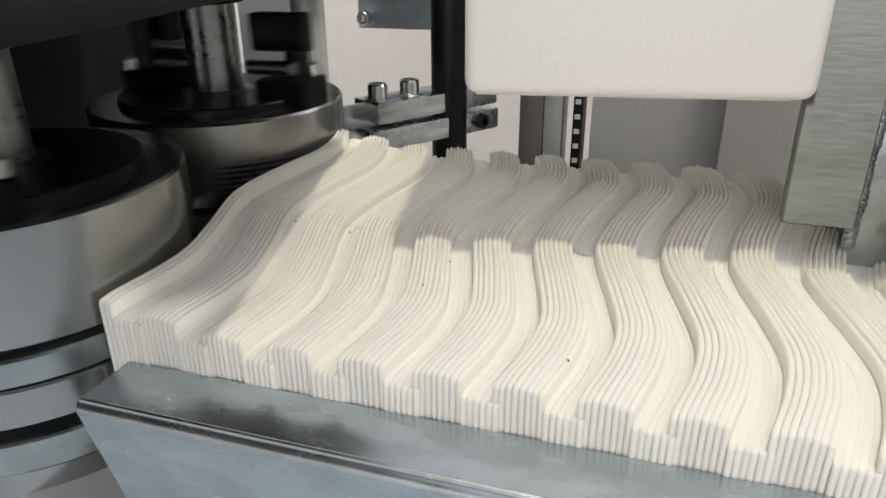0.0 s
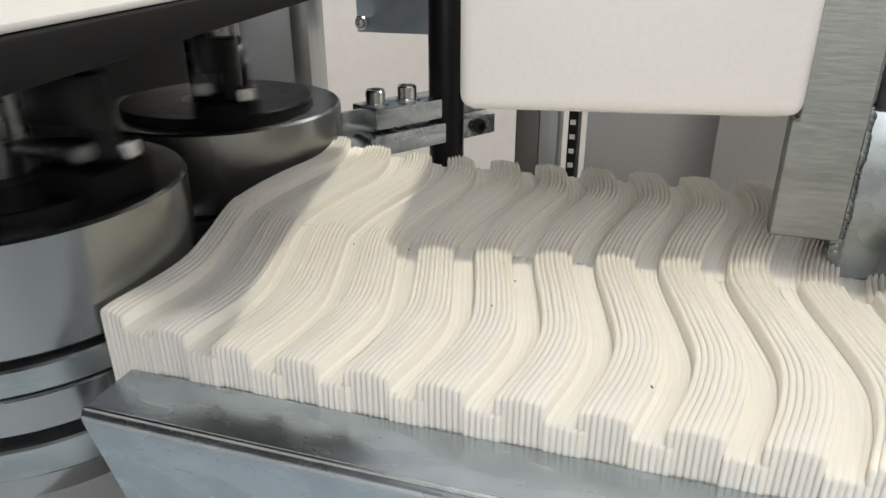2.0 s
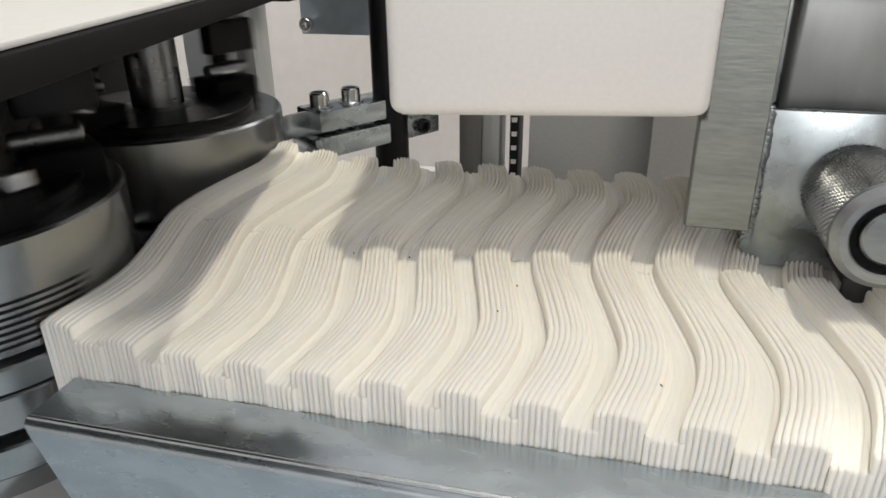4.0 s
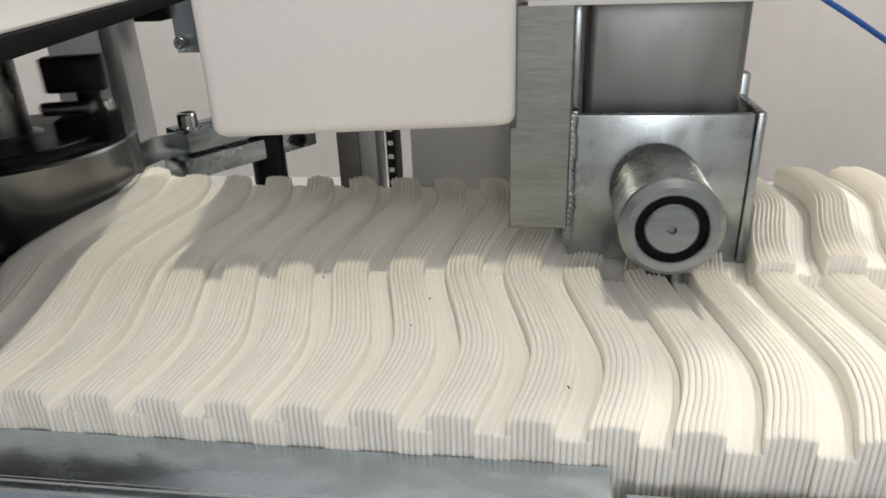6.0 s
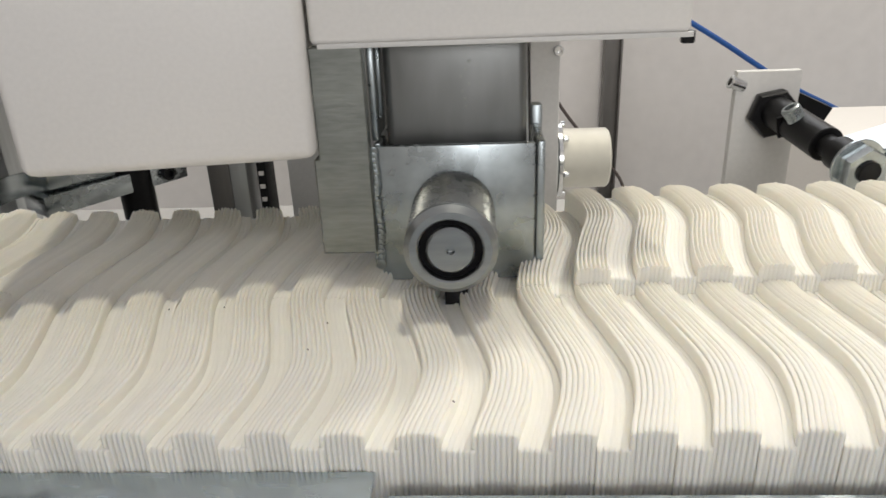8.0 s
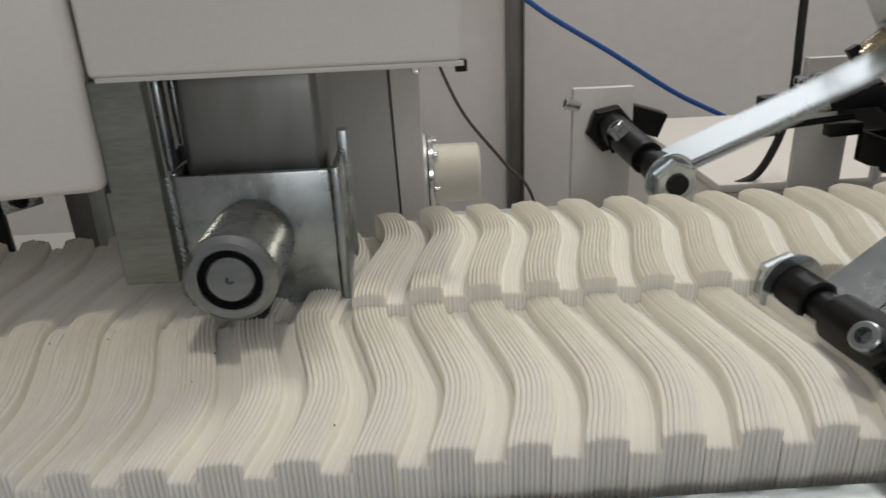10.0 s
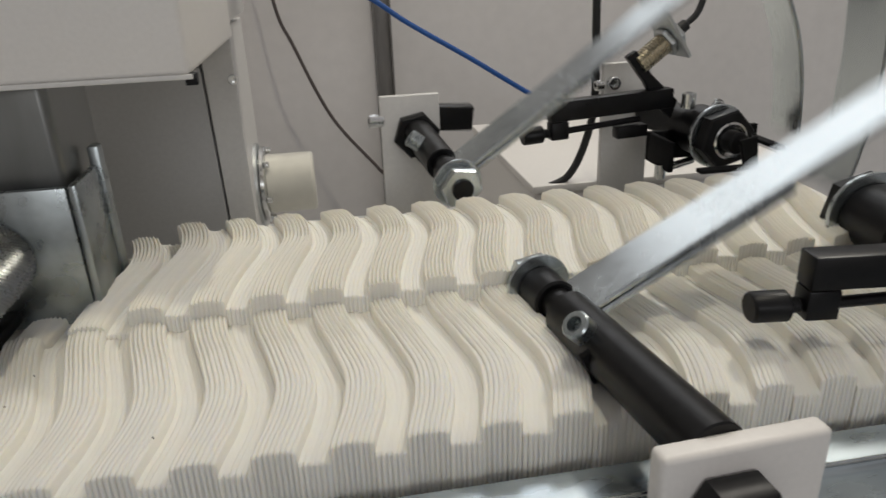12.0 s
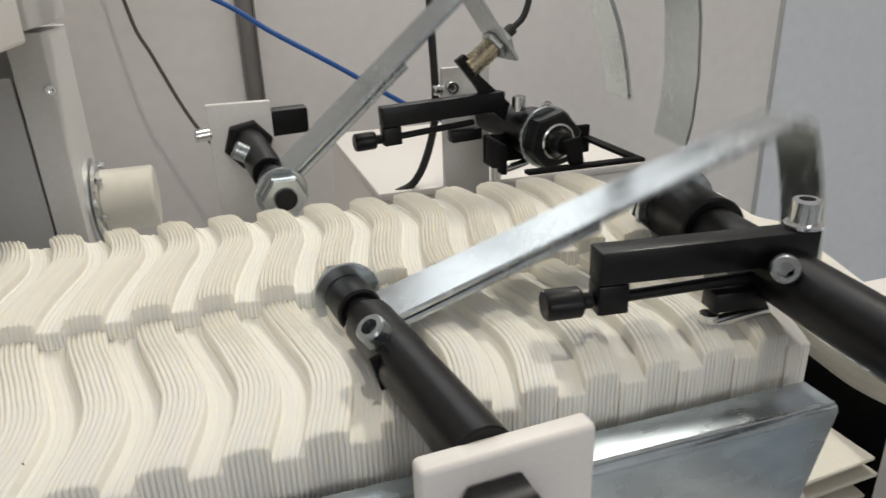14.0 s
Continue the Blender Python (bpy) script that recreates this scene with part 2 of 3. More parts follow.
# ---------------------------------------------------------------- machine frame
def machine_base():
    b = thing("machine_base", (0, 0, -0.9), "closed grey steel machine base below the paper lane", "machine base")
    part("body", box(-0.62, 0.396, -0.088, 0.20, 0.02, 0.874, 0.004), GREY, b)
    part("front_panel", box(-0.60, 0.39, -0.094, -0.0885, 0.05, 0.84, 0.002), LIGHTGREY, b)
    part("rear_body", box(-0.62, 0.60, 0.2005, 0.55, 0.02, 0.80, 0.004), GREY, b)
    bed = solo("lane_bed", box(-0.268, 0.40, -0.066, 0.125, -0.024, -0.001, 0.001), GALV, "galvanised bed plate under the paper lane", "bed plate")
    return bed


machine_base()


def rail(name, x0, x1, z, label, cut, cut0=0.0, ledge=0.0125):
    r = thing(name, ((x0 + x1) / 2, -0.078, z), label, "guide rail")
    a, b = x0 - (x0 + x1) / 2, x1 - (x0 + x1) / 2
    # bent angle: flat ledge and apron with a rounded fold
    bm = bmesh.new()
    prof = [(ledge, 0.0), (-0.0085, 0.0)]
    for k in range(1, 6):
        q = k / 5 * math.pi / 2
        prof.append((-0.0085 - 0.0035 * math.sin(q), -0.0035 + 0.0035 * math.cos(q)))
    prof.append((-0.012, -0.043))
    out = prof + [(y + 0.002, zz - (0.002 if i < 2 else 0.0012)) for i, (y, zz) in reversed(list(enumerate(prof)))]
    rows = []
    for x in (a, b):
        rows.append([bm.verts.new((x + (cut if x == b else -cut0) * min(0, zz) / 0.043, y, zz)) for y, zz in out])
    n = len(out)
    for i in range(n):
        bm.faces.new((rows[0][i], rows[0][(i + 1) % n], rows[1][(i + 1) % n], rows[1][i]))
    bm.faces.new(rows[0]), bm.faces.new(rows[1])
    part("angle", bm, RAIL, r, "galvanised sheet bent over the front edge")
    part("hem", rod((a + 0.001, -0.0095, 0.0002), (b - 0.001, -0.0095, 0.0002), 0.0009, 8, 0.0002), ZINC, r, "bright rounded fold")
    return r


rail("guide_rail", -0.262, -0.024, 0.0215, "galvanised guide rail along the front of the paper lane", 0.0, 0.016)
rail("guide_rail", -0.019, 0.398, 0.0175, "galvanised guide rail with dark weld spots beside the outlet", 0.012, ledge=0.0062)

def outlet():
    t = thing("outlet_table", (0.42, -0.13, -0.06), "light grey painted table plate beside the outlet", "table plate")
    part("plate", box(-0.16, -0.012, -0.05, 0.036, -0.02, 0.018, 0.002), LIGHTGREY, t)
    part("fence", box(-0.018, 0.0, 0.20, 0.30, 0.0185, 0.05, 0.0015), MATTE, t, "black fence bar")
    s = thing("side_cover", (0.558, 0.05, -0.05), "white painted side cover at the outlet", "cover")
    part("top", box(-0.083, 0.25, -0.145, -0.03, 0.04, 0.05, 0.002), WHITE, s)
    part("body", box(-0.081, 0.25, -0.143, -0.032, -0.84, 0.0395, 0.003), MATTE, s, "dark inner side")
    u = thing("upright", (0.432, -0.108, 0.0), "white painted upright carrying the black shaft", "upright")
    part("post", box(-0.022, 0.026, -0.008, 0.008, -0.9, 0.046, 0.003), LIGHTGREY, u)


outlet()


def outlet_stack():
    rng = random.Random(3)
    me = [mesh_of("sheet", box(-0.026, 0.028, -0.046, 0.046, 0.0, 0.0023, 0.0007, 1), PAPER) for _ in range(2)]
    st = thing("paper_stack", (0.4275, -0.019, -0.0917), "small stack of folded cream paper towels lying flat", "paper stack")
    for i in range(16):
        ob = new("towel", rng.choice(me))
        ob.parent = st
        ob.matrix_basis = pose(rng.uniform(-0.004, 0.002), rng.uniform(-0.004, 0.004), i * 0.0034, rng.uniform(-1.6, 1.6), rng.uniform(-1.8, 1.8), rng.uniform(-4, 4))
    r = thing("outlet_tray", (0.4275, -0.02, -0.11), "dark tray under the paper outlet", "tray")
    part("floor_plate", box(-0.030, 0.030, -0.075, 0.14, 0.0, 0.018, 0.001), MATTE, r)
    part("leg", box(-0.02, 0.02, -0.03, 0.05, -0.79, -0.0002, 0.001), MATTE, r)


outlet_stack()


# ---------------------------------------------------------------- rotors
DRUM_R = 0.065
NEAR_C, FAR_C = (-0.333, -0.036), (-0.331, 0.101)


def rotor(name, c, label, angles):
    r = thing(name, (*c, 0.0), label, "drum", "folding drums")
    h0, h1 = 0.031, 0.0715
    part("drum_body", lathe([(0, 0.05), (0, DRUM_R - 0.001), (0.001, DRUM_R), (h1 - h0 - 0.0012, DRUM_R), (h1 - h0, DRUM_R - 0.0012), (h1 - h0, DRUM_R - 0.003)], (0, 0, h0), (0, 0, h1), 96), DRUM, r, "ground steel drum wall")
    part("drum_top", lathe([(0, DRUM_R - 0.003), (0.0004, DRUM_R - 0.0035), (0.0004, 0.0)], (0, 0, h1 - 0.001), (0, 0, h1), 64), MATTE, r, "black drum top")
    for z0, z1, rr, mt in ((0.0185, 0.0285, DRUM_R + 0.001, GALV), (0.002, 0.0165, DRUM_R - 0.001, DRUM), (-0.0145, -0.002, DRUM_R + 0.001, GALV), (-0.10, -0.017, DRUM_R - 0.004, DRUM)):
        part("lower_disc", lathe([(0, rr - 0.0008), (0.0008, rr), (z1 - z0 - 0.0008, rr), (z1 - z0, rr - 0.0008)], (0, 0, z0), (0, 0, z1), 72), mt, r)
    part("core", rod((0, 0, -0.02), (0, 0, 0.075), 0.05, 32), BLACK, r)
    part("shaft", lathe([(0, 0.019), (0.004, 0.019), (0.005, 0.0135), (0.055, 0.0135), (0.056, 0.012), (0.066, 0.012)], (0, 0, h1 - 0.0004), (0, 0, 0.2), 32), BRUSHED, r, "bright turned shaft with collar")
    for deg in angles:
        a = math.radians(deg)
        m = Matrix.Rotation(a, 4, "Z")
        bm = box(0.030, 0.058, -0.013, 0.013, h1 - 0.0004, h1 + 0.012, 0.0015)
        bmesh.ops.transform(bm, matrix=m, verts=bm.verts)
        g = part("gripper", bm, MATTE, r, "black cam-driven gripper")
        bm = rod((0.046, 0.004, h1 + 0.0115), (0.046, 0.004, h1 + 0.040), 0.006, 16)
        bmesh.ops.transform(bm, matrix=m, verts=bm.verts)
        part("pin", bm, BLACK, g)
        bm = box(0.030, 0.060, -0.012, -0.002, h1 + 0.026, h1 + 0.044, 0.0015)
        bmesh.ops.transform(bm, matrix=m, verts=bm.verts)
        part("cam_block", bm, BLACK, g)
        bm = rod((0.026, -0.010, h1 + 0.018), (0.052, -0.010, h1 + 0.018), 0.0036, 14)
        bmesh.ops.transform(bm, matrix=m, verts=bm.verts)
        part("spring_rod", bm, BRUSHED, g)
        bm = cap_screw((0.052, 0.009, h1 + 0.012), (0.052, 0.009, h1 + 0.018), 0.004)
        bmesh.ops.transform(bm, matrix=m, verts=bm.verts)
        part("screw", bm, CHROME, g)
    # ridged gripping sector
    for i in range(7):
        bm = bmesh.new()
        z = h0 + 0.004 + i * 0.0026
        n = 14
        ring = []
        for j in range(n + 1):
            a = math.radians(-58 + 34 * j / n)
            ring.append([bm.verts.new(((DRUM_R + q) * math.cos(a), (DRUM_R + q) * math.sin(a), z + w)) for q, w in ((-0.0004, -0.0008), (0.0007, -0.0003), (0.0007, 0.0003), (-0.0004, 0.0008))])
        for A, B in zip(ring, ring[1:]):
            for k in range(4):
                bm.faces.new((A[k], A[(k + 1) % 4], B[(k + 1) % 4], B[k]))
        part("ridge", bm, BLACK, r)
    return r


near_rotor = rotor("folding_drum", NEAR_C, "ground steel folding drum with black top and grippers, spinning", (-40, 35))
far_rotor = rotor("folding_drum", FAR_C, "ground steel folding drum with black top, spinning behind the paper", (0, 170))


def top_plate():
    t = thing("bearing_plate", (-0.219, 0.0, 0.1345), "thick black bearing plate over the folding drums", "plate", turn=11.4)
    part("plate", box(-0.34, 0.0, -0.28, 0.30, 0.0, 0.0075, 0.0008), MATTE, t)
    part("cover_sheet", box(-0.338, -0.002, -0.278, 0.298, 0.0077, 0.0092, 0.0004), GREY, t, "grey sheet on top")
    for x, y in ((-0.10, 0.125), (-0.126, -0.006)):
        part("bearing_housing", lathe([(0, 0.026), (0.002, 0.028), (0.016, 0.028)], (x, y, -0.016), (x, y, 0.0), 32), MATTE, t)
    return t


top_plate()


# ---------------------------------------------------------------- things behind the lane, left
def rod_clamp():
    p = thing("guide_post", (-0.252, 0.262, -0.1), "round black steel guide post", "post")
    part("rod", rod((0, 0, 0), (0, 0, 0.42), 0.0128, 28), BLACK, p)
    c = thing("split_clamp", (-0.287, 0.225, 0.03), "zinc plated split clamp bar with two socket screws on the post", "clamp", turn=56)
    part("upper_jaw", box(-0.016, 0.090, -0.016, 0.014, 0.004, 0.018, 0.0012), ZINC, c)
    part("lower_jaw", box(-0.022, 0.090, -0.018, 0.014, -0.014, 0.001, 0.0012), ZINC, c)
    part("screw", cap_screw((-0.006, -0.001, 0.0178), (-0.006, -0.001, 0.0285), 0.0068), CHROME, c, "socket head screw")
    part("screw", cap_screw((0.019, -0.003, 0.0178), (0.019, -0.003, 0.0285), 0.0068), CHROME, c, "socket head screw")
    for x in (-0.006, 0.019):
        y = -0.001 if x < 0 else -0.003
        part("washer", rod((x, y, 0.0176), (x, y, 0.0192), 0.009, 24, 0.0003), ZINC, c)
    part("clamp_screw", cap_screw((0.072, -0.017, -0.006), (0.072, -0.0225, -0.006), 0.0055), BLACK, c, "black socket screw in the jaw end")
    bm = bmesh.new()
    pts = [(-0.070, -0.034), (-0.062, -0.020), (-0.048, -0.008), (-0.032, -0.002), (-0.012, -0.001)]
    rows = []
    for i, (x, y) in enumerate(pts):
        d = Vector((pts[min(i + 1, 4)][0] - pts[max(i - 1, 0)][0], pts[min(i + 1, 4)][1] - pts[max(i - 1, 0)][1], 0)).normalized()
        n = Vector((-d.y, d.x, 0)) * 0.0015
        rows.append([bm.verts.new(Vector((x, y, 0)) + n * s + Vector((0, 0, z))) for s, z in ((1, 0.001), (1, 0.017), (-1, 0.017), (-1, 0.001))])
    for A, B in zip(rows, rows[1:]):
        for k in range(4):
            bm.faces.new((A[k], A[(k + 1) % 4], B[(k + 1) % 4], B[k]))
    bm.faces.new(rows[0]), bm.faces.new(rows[-1])
    part("curved_guide", bm, ZINC, c, "curved bright guide strip")


rod_clamp()


def back_left():
    p = thing("sensor_plate", (-0.335, 0.372, 0.075), "bluish passivated plate with one socket screw", "plate")
    part("plate", box(-0.034, 0.06, 0.0, 0.004, 0.0, 0.166, 0.001), BLUEPLATE, p)
    part("screw", cap_screw((-0.027, 0.0, 0.009), (-0.027, -0.008, 0.009), 0.0058), CHROME, p)
    c = thing("cable_duct", (-0.40, 0.372, 0.103), "small dark cover behind the bearing plate", "cover")
    part("shell", box(-0.02, 0.028, -0.01, 0.02, 0.0, 0.03, 0.004), MATTE, c)
    part("hanger", box(-0.01, 0.01, 0.0, 0.01, 0.0302, 0.138, 0.001), MATTE, c)
    a = thing("profile_post", (-0.195, 0.29, -0.2), "dark anodised slotted profile post", "post")
    part("profile", box(-0.011, 0.007, 0.0, 0.03, 0, 0.6, 0.001), CHANNEL, a)
    part("bright_face", box(0.0073, 0.021, -0.001, 0.03, 0, 0.6, 0.001), ALU, a)
    part("slot", box(0.028, 0.035, 0.004, 0.03, 0, 0.6, 0.001), BLACK, a)
    for i in range(9):
        part("scale_mark", box(0.0295, 0.0335, 0.0032, 0.0039, 0.17 + i * 0.011, 0.1735 + i * 0.011), LIGHTGREY, a)
    b = thing("frame_post", (-0.393, 0.31, -0.1), "light aluminium frame post", "post")
    part("profile", box(-0.008, 0.008, 0, 0.03, 0, 0.5, 0.001), ALU, b)
    part("door_sheet", box(-0.060, -0.009, 0.005, 0.012, 0.0, 0.5, 0.001), BLUEW, b, "pale bluish door sheet")
    g = thing("grey_cabinet", (0.0, 0.36, -0.2), "grey sheet metal cabinet behind the lane", "cabinet")
    part("front_sheet", box(-0.16, -0.029, 0.0, 0.004, 0, 0.36, 0.0008), GREY, g)
    part("front_sheet", box(-0.027, 0.06, 0.0, 0.004, 0, 0.36, 0.0008), GREY, g)
    part("body", box(-0.158, 0.058, 0.0045, 0.10, 0, 0.36, 0.001), GREY, g)


back_left()


def overhead():
    o = thing("overhead_beam", (-0.2, 0.375, 0.24), "grey overhead beam of the machine frame", "beam")
    part("beam", box(-0.45, 0.40, -0.02, 0.02, 0, 0.04, 0.002), GREY, o)
    part("leg", box(-0.45, -0.41, -0.02, 0.02, -0.345, -0.0005, 0.002), GREY, o)
    part("bracket", box(-0.01, 0.03, -0.19, -0.0205, 0.0, 0.03, 0.002), GREY, o)
    d = thing("drive_housing", (-0.60, 0.1, -0.026), "black drive housing behind the folding drums", "housing")
    part("body", box(-0.18, 0.060, -0.22, 0.26, 0.0, 0.158, 0.006), MATTE, d)
    part("lid_plate", box(-0.17, 0.050, -0.21, 0.25, 0.1582, 0.1595, 0.001), BLACK, d)


overhead()


# ---------------------------------------------------------------- knife station
def covers():
    a = thing("white_cover", (-0.1135, 0.0268, 0.097), "cream white powder coated machine cover over the paper", "cover", turn=9.3)
    part("shell", box(-0.0590, 0.0590, 0.0, 0.125, 0.0, 0.095, 0.005, 4), WHITE, a)
    part("inner_flange", box(-0.055, 0.052, 0.006, 0.118, -0.0008, 0.001, 0.0003), LIGHTGREY, a)
    b = thing("white_cover", (0.02, 0.042, 0.142), "cream white powder coated cover above the knife station", "cover")
    part("shell", box(-0.0753, 0.075, 0.0, 0.16, 0.0, 0.14, 0.003, 3), WHITE, b)
    part("lip", box(-0.072, 0.0755, -0.0005, 0.0015, -0.0012, 0.0008, 0.0003), LIGHTGREY, b)
    part("corner_clip", box(0.072, 0.077, 0.002, 0.006, -0.004, 0.001, 0.0006), BLACK, b)


covers()


def knife_station():
    k = thing("knife_bracket", (0.0, 0.048, 0.04), "galvanised folded knife bracket hanging over the paper", "bracket")
    part("side_bar", plate_xz([(-0.0585, 0.012), (-0.0345, 0.012), (-0.0345, 0.1015), (-0.0562, 0.1015), (-0.0562, 0.0555), (-0.0585, 0.0555)], -0.006, 0.002), BAR, k, "flat bar with rolled scale marks")
    part("front_plate", box(-0.0338, 0.036, 0.0, 0.0035, -0.0045, 0.059, 0.0012), GALV, k)
    part("side_flange", box(0.0365, 0.040, 0.0002, 0.034, -0.0045, 0.0595, 0.0008), GALV, k)
    part("rear_tab", box(0.0365, 0.0415, 0.0345, 0.042, 0.0, 0.068, 0.0008), GALV, k)
    part("side_flange", box(-0.034, -0.031, 0.0040, 0.034, 0.0, 0.0595, 0.0008), GALV, k)
    part("slotted_cheek", box(-0.0345, -0.0315, 0.0040, 0.012, 0.0605, 0.1015, 0.0006), GALV, k)
    part("slotted_cheek", box(-0.0345, -0.0315, 0.0235, 0.034, 0.0605, 0.1015, 0.0006), GALV, k)
    part("cheek_bridge", box(-0.0343, -0.0317, 0.0122, 0.0233, 0.0605, 0.068, 0.0006), GALV, k)
    bm = bmesh.new()
    random.seed(4)
    for i in range(22):
        z = 0.004 + i * 0.0025
        own = bmesh.new()
        bmesh.ops.create_icosphere(own, subdivisions=2, radius=1, matrix=Matrix.LocRotScale((-0.0338 + random.uniform(-0.0004, 0.0004), -0.0006, z), Euler((0.3, 0, 0)), (0.0025, 0.0005, 0.0030)))
        merge(bm, own)
    part("weld_seam", bm, GALV, k, "rippled weld seam")
    t = thing("square_tube", (0.0025, 0.060, 0.072), "bare steel square tube carrying the knife bracket", "tube")
    part("tube", box(-0.0315, 0.0305, 0.0, 0.055, 0.0, 0.075, 0.004, 4), TUBE, t)
    random.seed(9)
    for i in range(7):
        x, z = 0.004 + random.uniform(-0.002, 0.002), 0.040 + i * 0.0032
        part("stamp_mark", box(x - 0.0005, x + 0.0005, -0.00015, 0.0004, z, z + 0.0014), BAR, t, "faint stamp mark")
    s = thing("cutter_blade", (0.0, 0.0228, 0.034), "dark steel cutter blade under the bracket", "blade")
    part("blade", box(-0.004, 0.006, -0.0008, 0.0008, -0.034, 0.011, 0.0003), BLACK, s)
    part("holder", box(-0.003, 0.006, 0.0010, 0.0245, 0.0065, 0.0118, 0.0008), BLACK, s)
    # knurled knob
    n = thing("knurled_knob", (0.0, 0.048, 0.07), "knurled steel adjusting knob with a black recessed ring", "knob")
    r = 0.0182
    bm = bmesh.new()
    rows, cols, L = 90, 336, 0.042
    ring = []
    for i in range(rows + 1):
        a = -0.0005 - i * L / rows
        line = []
        for j in range(cols):
            q = 2 * math.pi * j / cols
            u, v = j / cols * 56, i / rows * 15
            up = 0.0024 * min(abs((u + v) % 1 - 0.5), abs((u - v) % 1 - 0.5)) if 0 < i < rows else 0
            line.append(bm.verts.new(((r - 0.0012 + up) * math.cos(q), a, (r - 0.0012 + up) * math.sin(q))))
        ring.append(line)
    for A, B in zip(ring, ring[1:]):
        for j in range(cols):
            bm.faces.new((A[j], A[(j + 1) % cols], B[(j + 1) % cols], B[j]))
    part("grip", bm, KNURL, n, "diamond knurled grip", 0)
    part("rim", lathe([(0, r - 0.0006), (0.0008, r), (0.0028, r), (0.0052, r - 0.0024), (0.0052, r - 0.0050), (0.0046, r - 0.0056), (0.001, r - 0.0056)], (0, -0.0428, 0), (0, -0.06, 0), 64, closed=False), BRUSHED, n, "bright bevelled rim")
    part("ring_gap", lathe([(0, 0.0130), (0.0005, 0.0128), (0.0005, 0.0)], (0, -0.0432, 0), (0, -0.06, 0), 40), MATTE, n, "black recessed ring")
    part("spindle_end", lathe([(0, 0.0094), (0.0036, 0.0094), (0.0044, 0.0086), (0.0044, 0.0016), (0.002, 0.0014), (0.002, 0)], (0, -0.0432, 0), (0, -0.06, 0), 40), BRUSHED, n, "turned spindle end with a centre hole")


knife_station()


def back_right():
    s = thing("grey_stand", (0.0, 0.33, -0.3), "grey sheet metal stand behind the knife station", "stand")
    part("side_sheet", plate_xz([(-0.06, 0), (0.062, 0), (0.052, 0.41), (-0.06, 0.41)], 0.0, 0.004), GREY, s)
    part("end_sheet", plate_xz([(0.063, 0), (0.080, 0), (0.078, 0.44), (0.0535, 0.44)], -0.001, 0.10), LIGHTGREY, s)
    part("screw", cap_screw((0.076, 0.0, 0.400), (0.0765, -0.006, 0.400), 0.004), CHROME, s)
    h = thing("upper_hood", (0.03, 0.27, 0.145), "light grey upper hood on the stand", "hood")
    part("shell", box(-0.06, 0.054, 0.0, 0.14, 0.0, 0.25, 0.003), LIGHTGREY, h)
    f = thing("flange_roller", (0.075, 0.385, -0.004), "white nylon roller on a bolted steel flange", "roller")
    part("flange_disc", lathe([(0, 0.036), (0.0008, 0.038), (0.006, 0.038), (0.0068, 0.036)], (0.0, 0, 0), (0.1, 0, 0), 40), ALU, f)
    part("flange_disc", lathe([(0, 0.033), (0.0008, 0.035), (0.004, 0.035), (0.005, 0.033)], (0.0072, 0, 0), (0.1, 0, 0), 40), CHROME, f)
    part("nylon_body", lathe([(0, 0.027), (0.040, 0.027), (0.042, 0.025)], (0.0126, 0, 0), (0.1, 0, 0), 40), NYLON, f)
    for k in range(6):
        a = math.pi * k / 3 + 0.2
        y, z = 0.031 * math.cos(a), 0.031 * math.sin(a)
        part("bolt", cap_screw((0.0125, y, z), (0.0165, y, z), 0.0028), CHROME, f)


back_right()


# ---------------------------------------------------------------- swinging arms
def arm_line(length, bend=0.012):
    """Side view of a swing arm: straight out from the pivot along x, then bent down in a shallow curve."""
    line = [(0.0, 0.0), (length * 0.45, 0.0), (length * 0.5, 0.0), (length - bend, 0.0)]
    for k in range(1, 9):
        q = k / 8 * radians(92)
        line.append((length - bend + bend * math.sin(q), -bend + bend * math.cos(q)))
    x, z = line[-1]
    for k in range(1, 11):
        line.append((x + 0.006 * math.sin(k / 10 * math.pi) - 0.022 * (k / 10) ** 2, z - 0.128 * k / 10))
    return line


def swing_arm(name, at, y_arm, y_end, y_in, label, toward, length):
    """Pivot at `at`; shaft along local y, arm strip across y_arm."""
    a = thing(name, at, label, "swing arm", "swing arms")
    r = 0.0104
    lo, hi = sorted((y_end, y_in))
    part("shaft", rod((0, lo, 0), (0, hi, 0), r, 32), BLACK, a)
    s = toward
    part("neck", rod((0, y_in, 0), (0, y_in + s * 0.012, 0), 0.0068, 24), BLACK, a)
    part("collar", lathe([(0, 0.0088), (0.001, 0.0098), (0.017, 0.0098), (0.018, 0.0088)], (0, y_in + s * 0.011, 0), (0, y_in + s * 0.2, 0), 32), BLACK, a)
    part("clamp_screw", cap_screw((-0.003, y_in - s * 0.027, r * 0.7), (-0.006, y_in - s * 0.029, r + 0.0055), 0.0056), GALV, a, "bright socket clamp screw")
    part("slit", box(-0.011, -0.002, y_in - s * 0.036 - 0.0012, y_in - s * 0.036 + 0.0012, -0.006, 0.0078, 0.0002), MATTE, a)
    part("arm_strip", strip(arm_line(length), y_arm - 0.0135, y_arm + 0.0135, 0.0032), ZINC, a, "bright zinc plated strip bent down at its end")
    part("arm_overlay", strip([(0.0, -0.0034), (length * 0.45, -0.0034)], y_arm - 0.0140, y_arm + 0.0135, 0.0030), ZINC, a)
    yb = y_in + s * 0.029
    part("washer", rod((0, yb, 0), (0, yb + s * 0.0018, 0), 0.0150, 32, 0.0004), ZINC, a)
    part("lock_nut", hexa((0, yb + s * 0.0018, 0), (0, yb + s * 0.0108, 0), 0.0228, turn=0.3), ZINC, a, "zinc plated hexagon nut")
    return a


